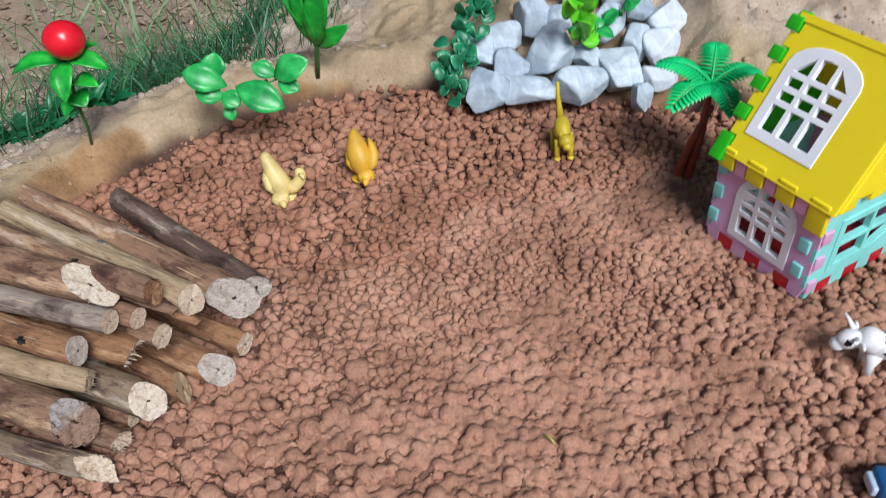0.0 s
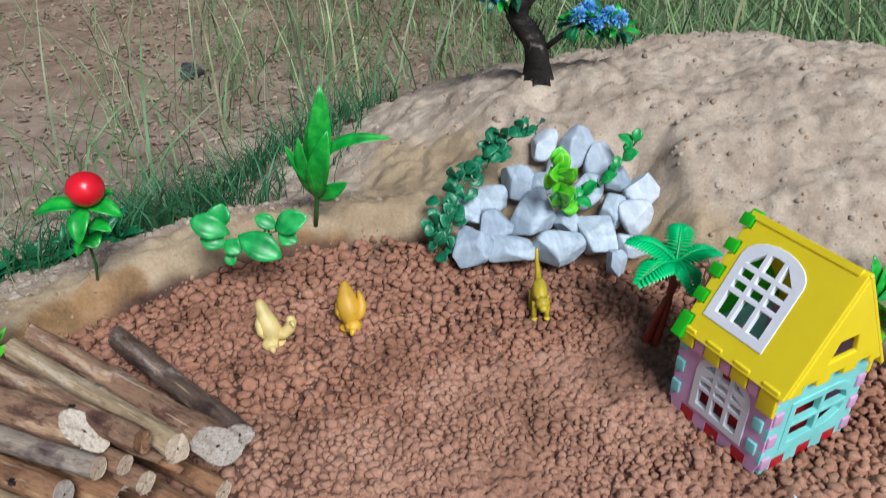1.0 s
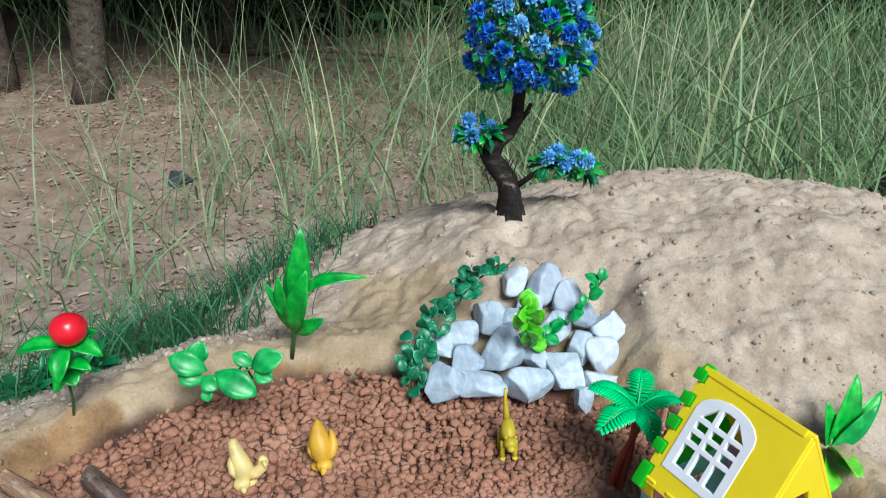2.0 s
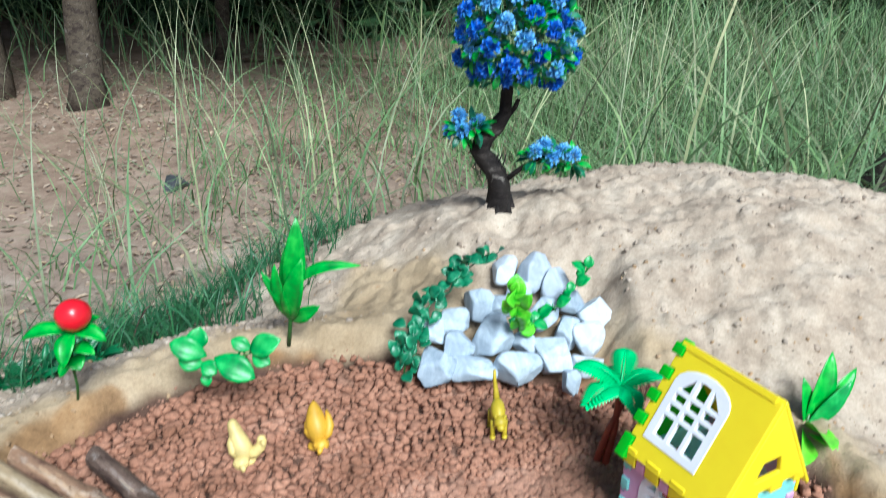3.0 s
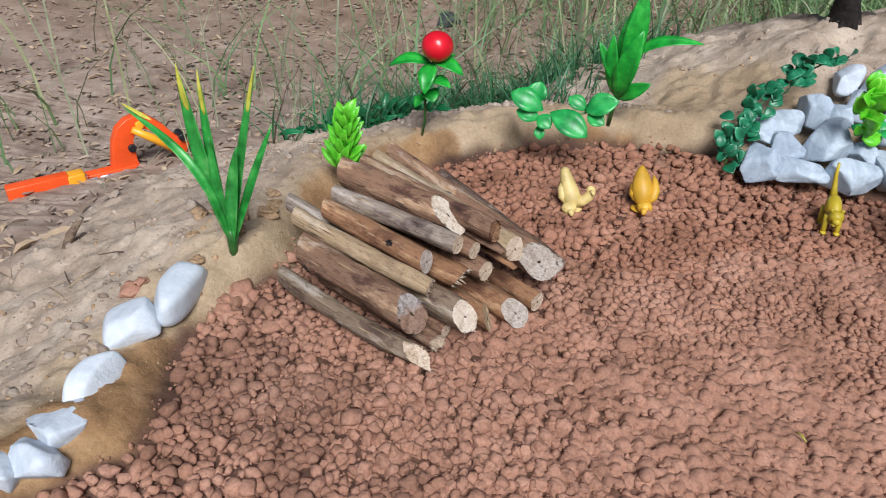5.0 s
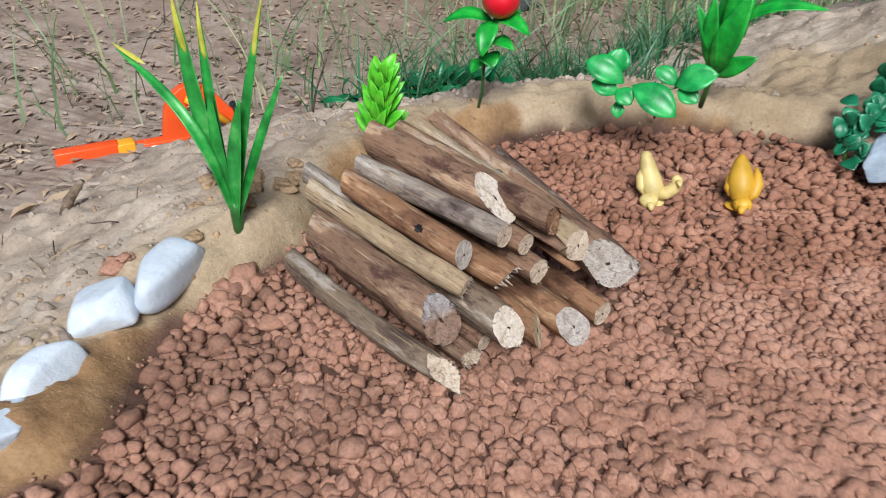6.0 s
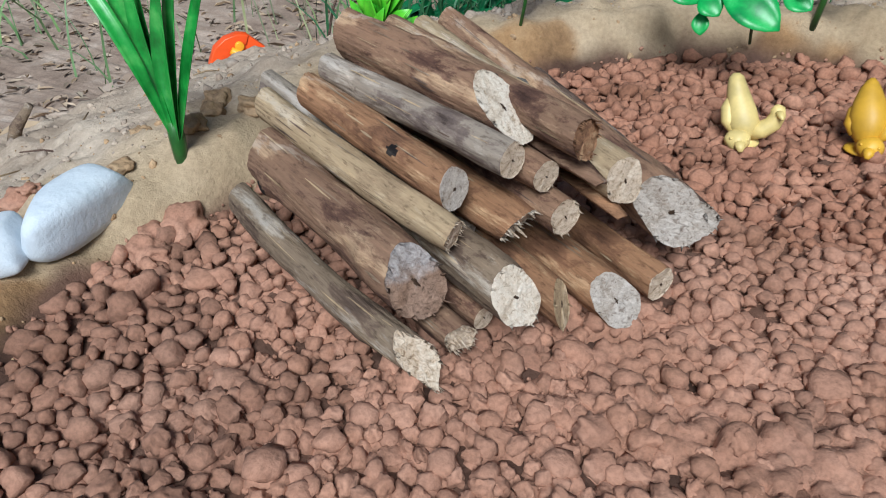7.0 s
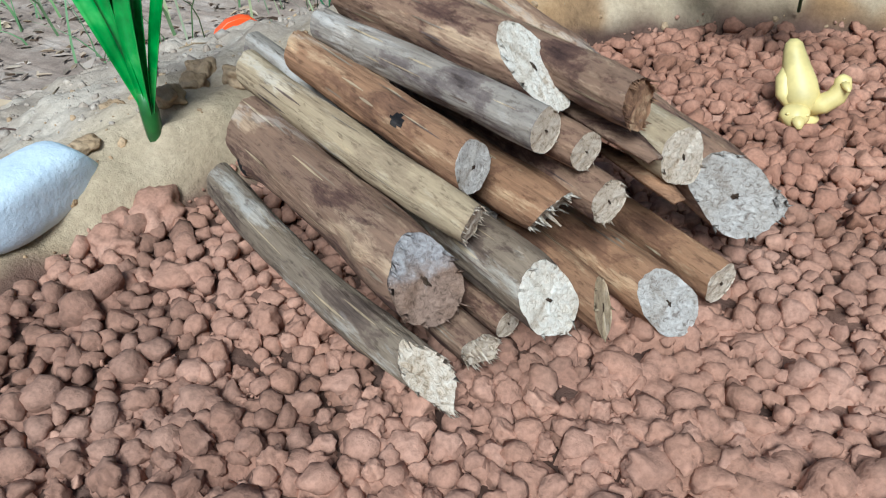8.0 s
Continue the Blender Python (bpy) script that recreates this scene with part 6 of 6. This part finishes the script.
def make_grass():
    rng = np.random.default_rng(77)

    def pick(count, xlo, xhi, ylo, yhi, keep):
        x, y = rng.uniform(xlo, xhi, count), rng.uniform(ylo, yhi, count)
        d, mound = parts_of_ground(x, y)
        u = rng.uniform(0, 1, count) / np.maximum(0.02, smooth(xhi, xhi - 1.2, x) * smooth(xlo, xlo + 0.2, x))
        ok = keep(x, y, d, mound, u)
        return x[ok], y[ok]

    # dark tufts just behind the bank
    x, y = pick(80000, -0.95, 0.15, 0.70, 1.85, lambda x, y, d, m, u: (d > 0.13) & (m < 0.01) & (u < 0.62 * np.exp(-((y - 1.03 - 0.75 * (x + 0.45)) / 0.21) ** 2) * smooth(-0.66, -0.42, x) * (0.35 + 0.65 * (vnoise(x, y, 0.12, 5) > -0.1))))
    n = len(x)
    blades("dark_grass", "low dark green grass behind the sandy bank", mat_grass_dark, on_ground(x, y), rng.uniform(0.04, 0.13, n), rng.uniform(0.0015, 0.0035, n), 1.2, 3)
    # thin mixed grass
    x, y = pick(110000, -2.6, 5.4, -0.4, 5.4, lambda x, y, d, m, u: (m < -0.02) & ((y > 1.15) | (x > 1.35)) & (u / np.maximum(0.01, smooth(-0.4, 1.4, y)) < 0.008 + 0.36 * smooth(0.0, 1.1, x + 0.20 * (y - 2.4)) + 0.05 * (vnoise(x, y, 0.45, 6) > 0.45) + 0.05 * smooth(2.3, 3.0, y) * smooth(-1.3, -0.2, x)))
    n = len(x)
    blades("meadow_grass", "tangled pale green grass behind the mound", mat_grass_green, on_ground(x, y), rng.uniform(0.12, 0.60, n), rng.uniform(0.003, 0.009, n), 1.2, 4, flop=1.35)
    x, y = pick(12000, -2.6, 5.4, 1.3, 5.4, lambda x, y, d, m, u: (m < -0.03) & (u < 0.022 + 0.16 * smooth(-0.3, 0.9, x) + 0.06 * smooth(2.3, 3.0, y) * smooth(-1.3, -0.2, x)))
    xs, ys = pick(50, -1.4, 0.4, 1.6, 3.4, lambda x, y, d, m, u: (m < -0.04) & (u < 0.9))
    n, k = len(x), len(xs)
    blades("dry_grass", "tall pale dry grass stalks behind the mound", mat_grass_dry, on_ground(np.concatenate([x, xs]), np.concatenate([y, ys])),
           np.concatenate([rng.uniform(0.35, 1.15, n), rng.uniform(0.45, 1.2, k)]), np.concatenate([rng.uniform(0.003, 0.0085, n), rng.uniform(0.004, 0.008, k)]), 0.8, 5)
    x, y = pick(26000, -7.0, 8.0, 4.8, 9.0, lambda x, y, d, m, u: u < 0.10 + 0.3 * smooth(-1.0, 1.5, x))
    n = len(x)
    blades("far_grass", "long green grass at the edge of the woods", mat_grass_green, on_ground(x, y), rng.uniform(0.3, 0.9, n), rng.uniform(0.007, 0.016, n), 0.9, 6)
    # a few long blades among the tufts on the bare soil
    x, y = pick(450, -1.5, 0.0, 1.0, 2.6, lambda x, y, d, m, u: (d > 0.2) & (m < -0.02) & (u < 0.30))
    n = len(x)
    blades("stray_grass", "sparse long grass stalks on the bare soil", mat_grass_dry, on_ground(x, y), rng.uniform(0.15, 0.65, n), rng.uniform(0.0016, 0.0040, n), 0.9, 7)


def make_litter():
    rng = np.random.default_rng(15)
    count = 20000
    x, y = rng.uniform(-4.0, 1.2, count), rng.uniform(-0.2, 5.5, count)
    d, mound = parts_of_ground(x, y)
    ok = (d > 0.30) & (mound < 0.0)
    x, y = x[ok], y[ok]
    z = height(x, y)
    verts, faces, n = [], [], 0
    for px, py, pz in zip(x, y, z):
        w, h = rng.uniform(0.003, 0.008), rng.uniform(0.007, 0.022)
        c = rng.uniform(0.0, 0.008)
        v = np.array([(-h, 0, 0), (-h * 0.4, -w, c), (-h * 0.4, w, c), (h * 0.4, -w * 0.9, c), (h * 0.4, w * 0.9, c), (h, 0, c * 0.3), (0, 0, 0.0)])
        f = np.array([(0, 1, 6), (0, 6, 2), (1, 3, 6), (2, 6, 4), (3, 5, 6), (6, 5, 4)])
        tilt = rng.normal(0, 0.22, 2)
        r = turn_z(rng.uniform(0, 6.28)) @ np.array([[1, 0, tilt[0]], [0, 1, tilt[1]], [-tilt[0], -tilt[1], 1]])
        verts.append(v @ r.T + (px, py, pz + 0.003))
        faces.append(f + n)
        n += 7
    ob = soup("leaf_litter", np.concatenate(verts), np.concatenate(faces), mat_litter, smooth_shade=False)
    tagged(ob, "dry brown fallen leaves scattered over the soil", "leaf litter", kind="stuff")


def crown_mesh(count, size, spread, seed, mat):
    rng = np.random.default_rng(seed)
    verts, faces, n = [], [], 0
    knots = rng.normal(size=(22, 3)) * spread * 0.55
    for k in range(count):
        p = knots[rng.integers(22)] + rng.normal(size=3) * spread * 0.30
        h, w = size * rng.uniform(0.6, 1.3), size * rng.uniform(0.22, 0.4)
        v = np.array([(-h, 0, 0), (0, -w, 0.12 * h), (h, 0, 0), (0, w, 0.12 * h)]) @ spin(rng).T + p
        verts.append(v)
        faces.append(np.array([(0, 1, 2, 3)]) + n)
        n += 4
    me_ob = soup("crown", np.concatenate(verts), np.concatenate(faces), mat, smooth_shade=False)
    return me_ob


def woods():
    rng = random.Random(21)
    spots = [(-1.96, 4.20, 0.089, 4), (-2.63, 4.48, 0.079, -3), (-1.68, 5.94, 0.053, 3), (-0.95, 6.94, 0.063, -5), (0.00, 7.39, 0.063, 4), (-3.81, 5.60, 0.095, 2), (-3.02, 7.39, 0.084, -2), (1.23, 8.29, 0.095, 3), (3.02, 8.06, 0.105, -4), (4.70, 8.74, 0.095, 2), (-5.49, 7.39, 0.105, 3), (-0.11, 9.86, 0.116, 0), (2.24, 10.53, 0.116, 2), (-2.13, 9.63, 0.105, -3), (6.94, 9.63, 0.116, 2), (4.14, 11.20, 0.126, -2)]
    crown = None
    for x, y, r, lean in spots:
        z = ground_z(x, y)
        tree = thing("woodland_tree", "grey brown woodland tree with a dark leafy crown", "tree", pose(x, y, z - 0.03), "trees at the edge of the woods")
        bm = bmesh.new()
        k = math.tan(radians(lean))
        tube(bm, [(-0.03 * r * 10 * 0, 0, -0.05), (0.02, 0, 0.15), (k * 0.5, 0.01, 0.6), (k * 1.2, 0.05, 1.4), (k * 2.0, 0.0, 2.6), (k * 3, 0, 3.6)], [r * 1.5, r * 1.08, r, r * 0.9, r * 0.7, r * 0.3], 14, ovals=0.25)
        part("trunk", bm, mat_tree_bark, tree)
        for a in range(3):
            bm = bmesh.new()
            ang = rng.uniform(0, 6.28)
            tube(bm, [(k * 1.8, 0, 2.3), (k * 2 + 0.4 * math.cos(ang), 0.4 * math.sin(ang), 2.7), (k * 2 + 0.9 * math.cos(ang), 0.9 * math.sin(ang), 3.1)], [r * 0.5, r * 0.35, r * 0.15], 8)
            part("limb", bm, mat_tree_bark, tree)
        # crowns hang above the view, added over the trunks to shade the woodland floor
        if crown is None:
            crown = crown_mesh(3400, 0.15, 0.85, 3, mat_bush)
            ob = crown
        else:
            ob = new("crown", crown.data)
        ob.parent = tree
        ob.matrix_basis = Matrix.Translation((k * 2.6, 0, 2.6)) @ Matrix.Rotation(rng.uniform(0, 6.28), 4, "Z") @ Matrix.Diagonal((1.35, 1.35, 0.75, 1))
    for x, y, s in ((-4.1, 9.0, 1.4), (-1.4, 9.8, 1.5), (0.8, 10.5, 1.5), (3.1, 10.8, 1.6), (5.6, 10.2, 1.6), (-7.0, 8.6, 1.6), (8.6, 9.4, 1.7), (1.7, 8.0, 0.9), (4.5, 8.8, 1.0), (-0.3, 7.9, 0.8), (-5.2, 7.6, 0.8), (-3.9, 8.2, 0.8), (-2.6, 7.8, 0.75), (-1.3, 8.4, 0.8), (-6.4, 8.2, 1.0), (0.7, 8.2, 0.8), (2.9, 8.6, 0.8), (-3.2, 9.4, 1.1), (5.4, 8.2, 0.8)):
        shrub = thing("shrub", "dense dark green shrub in the shade of the woods", "shrub", pose(x, y, ground_z(x, y)), "shrubs in the woods")
        bm = bmesh.new()
        for a in range(5):
            tube(bm, [(0, 0, -0.03), (0.2 * math.cos(a * 1.26) * s, 0.2 * math.sin(a * 1.26) * s, 0.5 * s), (0.5 * math.cos(a * 1.26) * s, 0.5 * math.sin(a * 1.26) * s, 1.1 * s)], [0.02, 0.015, 0.006], 6)
        part("stems", bm, mat_tree_bark, shrub)
        ob = new("crown", crown.data)
        ob.parent = shrub
        ob.matrix_basis = Matrix.Translation((0, 0, 0.75 * s)) @ Matrix.Rotation(rng.uniform(0, 6.28), 4, "Z") @ Matrix.Diagonal((s, s, 0.8 * s, 1))


make_grass()
make_litter()
woods()
make_stone("dark_stone", (-1.04, 2.93, ground_z(-1.04, 2.93) + 0.02), (0.06, 0.05, 0.04), 20, 5, mat_stone_dark, "small dark stone on the bare soil", "")


def fallen_branch():
    bm = bmesh.new()
    z = ground_z(-0.6, 5.8)
    tube(bm, [(-1.5, 5.85, z + 0.05), (-1.0, 5.8, z + 0.10), (-0.45, 5.8, z + 0.08), (0.15, 5.7, z + 0.06)], [0.028, 0.026, 0.022, 0.014], 10, ovals=0.3)
    tagged(linked("fallen_branch", bm, mat_bark_grey), "pale bare branch lying on the woodland floor", "branch")


# soil pile in shadow; the shadow is put into its near-black colour
def earth_heap():
    bm = bmesh.new()
    z = ground_z(1.44, 2.0)
    blob(bm, (1.44, 2.0, z), (0.44, 0.34, 0.52), None, 5, 0.5, 3.3)
    tagged(linked("earth_heap", bm, dirt("shadow dark earth", (0.03, 0.024, 0.02), (0.06, 0.048, 0.04), (0.11, 0.09, 0.075), 12.0, 120.0)), "heap of earth beside the mound, coloured dark as in shadow", "earth heap")


def dry_stick():
    bm = bmesh.new()
    x, y = -0.655, 0.405
    z = ground_z(x, y)
    tube(bm, [(x - 0.006, y - 0.004, z - 0.006), (x, y, z + 0.012), (x + 0.010, y + 0.012, z + 0.030)], [0.0055, 0.0050, 0.0030], 8, ovals=0.3)
    tagged(linked("dry_stick", bm, mat_bark_grey), "short pale dry stick poking out of the bank", "stick")


def straw_bits():
    rng = random.Random(31)
    for k in range(10):
        x, y = (rng.uniform(-0.60, -0.42), rng.uniform(0.30, 0.62)) if k < 9 else (0.085, 0.335)
        z = ground_z(x, y) + (0.003 if k < 9 else 0.009)
        a, n = rng.uniform(0, 6.28), rng.uniform(0.010, 0.022) * (1.0 if k < 9 else 0.3)
        bm = bmesh.new()
        tube(bm, [(-n * math.cos(a), -n * math.sin(a), 0), (0, 0, 0.002), (n * math.cos(a), n * math.sin(a), 0)], [0.0006, 0.0008, 0.0005], 5)
        ob = linked("straw", bm, mat_tip if k > 8 else mat_bark_dark if k % 3 == 0 else mat_bark_tan)
        ob.location = (x, y, z)
        tagged(ob, "short bit of dry straw lying on the soil", "straw", "bits of straw")


def dry_twig(x, y, reach, rise, side, seed):
    """A thin bent twig that stands in the soil, with a side shoot."""
    z = ground_z(x, y) - 0.004
    rng = random.Random(seed)
    path = []
    for k in range(9):
        t = k / 8
        path.append(Vector((x + reach[0] * t ** 1.4 + rng.uniform(-0.002, 0.002), y + reach[1] * t ** 1.4, z + rise * (1.35 * t - 0.35 * t * t))))
    bm = bmesh.new()
    tube(bm, path, [0.0016 - 0.0012 * k / 8 for k in range(9)], 6)
    a = path[4]
    tube(bm, [a, a + Vector((side * 0.4, 0.004, rise * 0.14)), a + Vector((side, 0.006, rise * 0.24))], [0.0009, 0.0007, 0.0003], 5)
    tagged(linked("dry_twig", bm, mat_bark_dark), "thin dark dry twig standing in the soil", "twig", "dry twigs")


def bank_clod(x, y, size, seed, mat, words):
    bm = bmesh.new()
    blob(bm, (0, 0, 0), (size * 1.25, size, size * 0.75), (0, 0, seed * 37), 4, 0.55, seed * 1.7)
    for v in bm.verts:
        v.co *= 1 + 0.10 * noise.noise(v.co * 260 + Vector((seed, 0, 0))) + 0.05 * noise.noise(v.co * 700)
    ob = linked("clod", bm, mat)
    ob.location = (x, y, ground_z(x, y) + size * 0.30)
    tagged(ob, words, "clod", "clods on the bank")


for k, (x, y, reach, rise, side) in enumerate(((-0.747, 1.171, (0.10, 0.10), 0.17, -0.03), (-0.72, 1.19, (0.13, 0.08), 0.13, 0.03), (-0.603, 0.992, (0.05, 0.04), 0.06, 0.02), (-0.57, 0.70, (0.02, 0.05), 0.10, -0.02),
                                               (-0.399, 0.94, (0.05, 0.03), 0.10, 0.02), (-0.36, 1.02, (-0.06, 0.02), 0.14, 0.03), (-0.50, 1.08, (0.09, -0.02), 0.12, -0.03))):
    dry_twig(x, y, reach, rise, side, k)
for k, (x, y, size) in enumerate(((-0.490, 0.306, 0.0085), (-0.482, 0.311, 0.0050), (-0.404, 0.352, 0.0130), (-0.412, 0.334, 0.0085), (-0.400, 0.322, 0.0100))):
    bank_clod(x, y, size, k + 1, mat_crust, "lump of red brown clay lying on the bank")
for k, (x, y, size) in enumerate(((-0.438, 0.398, 0.0075), (-0.452, 0.352, 0.0060), (-0.447, 0.425, 0.0080), (-0.462, 0.445, 0.0095), (-0.424, 0.440, 0.0085), (-0.430, 0.462, 0.0070), (-0.486, 0.395, 0.0055), (-0.500, 0.43, 0.0075), (-0.441, 0.48, 0.0065))):
    bank_clod(x, y, size, k + 11, mat_clod_sand, "crumbled lump of sandy soil on the bank")
fallen_branch()
earth_heap()
dry_stick()
straw_bits()

make_pebbles()
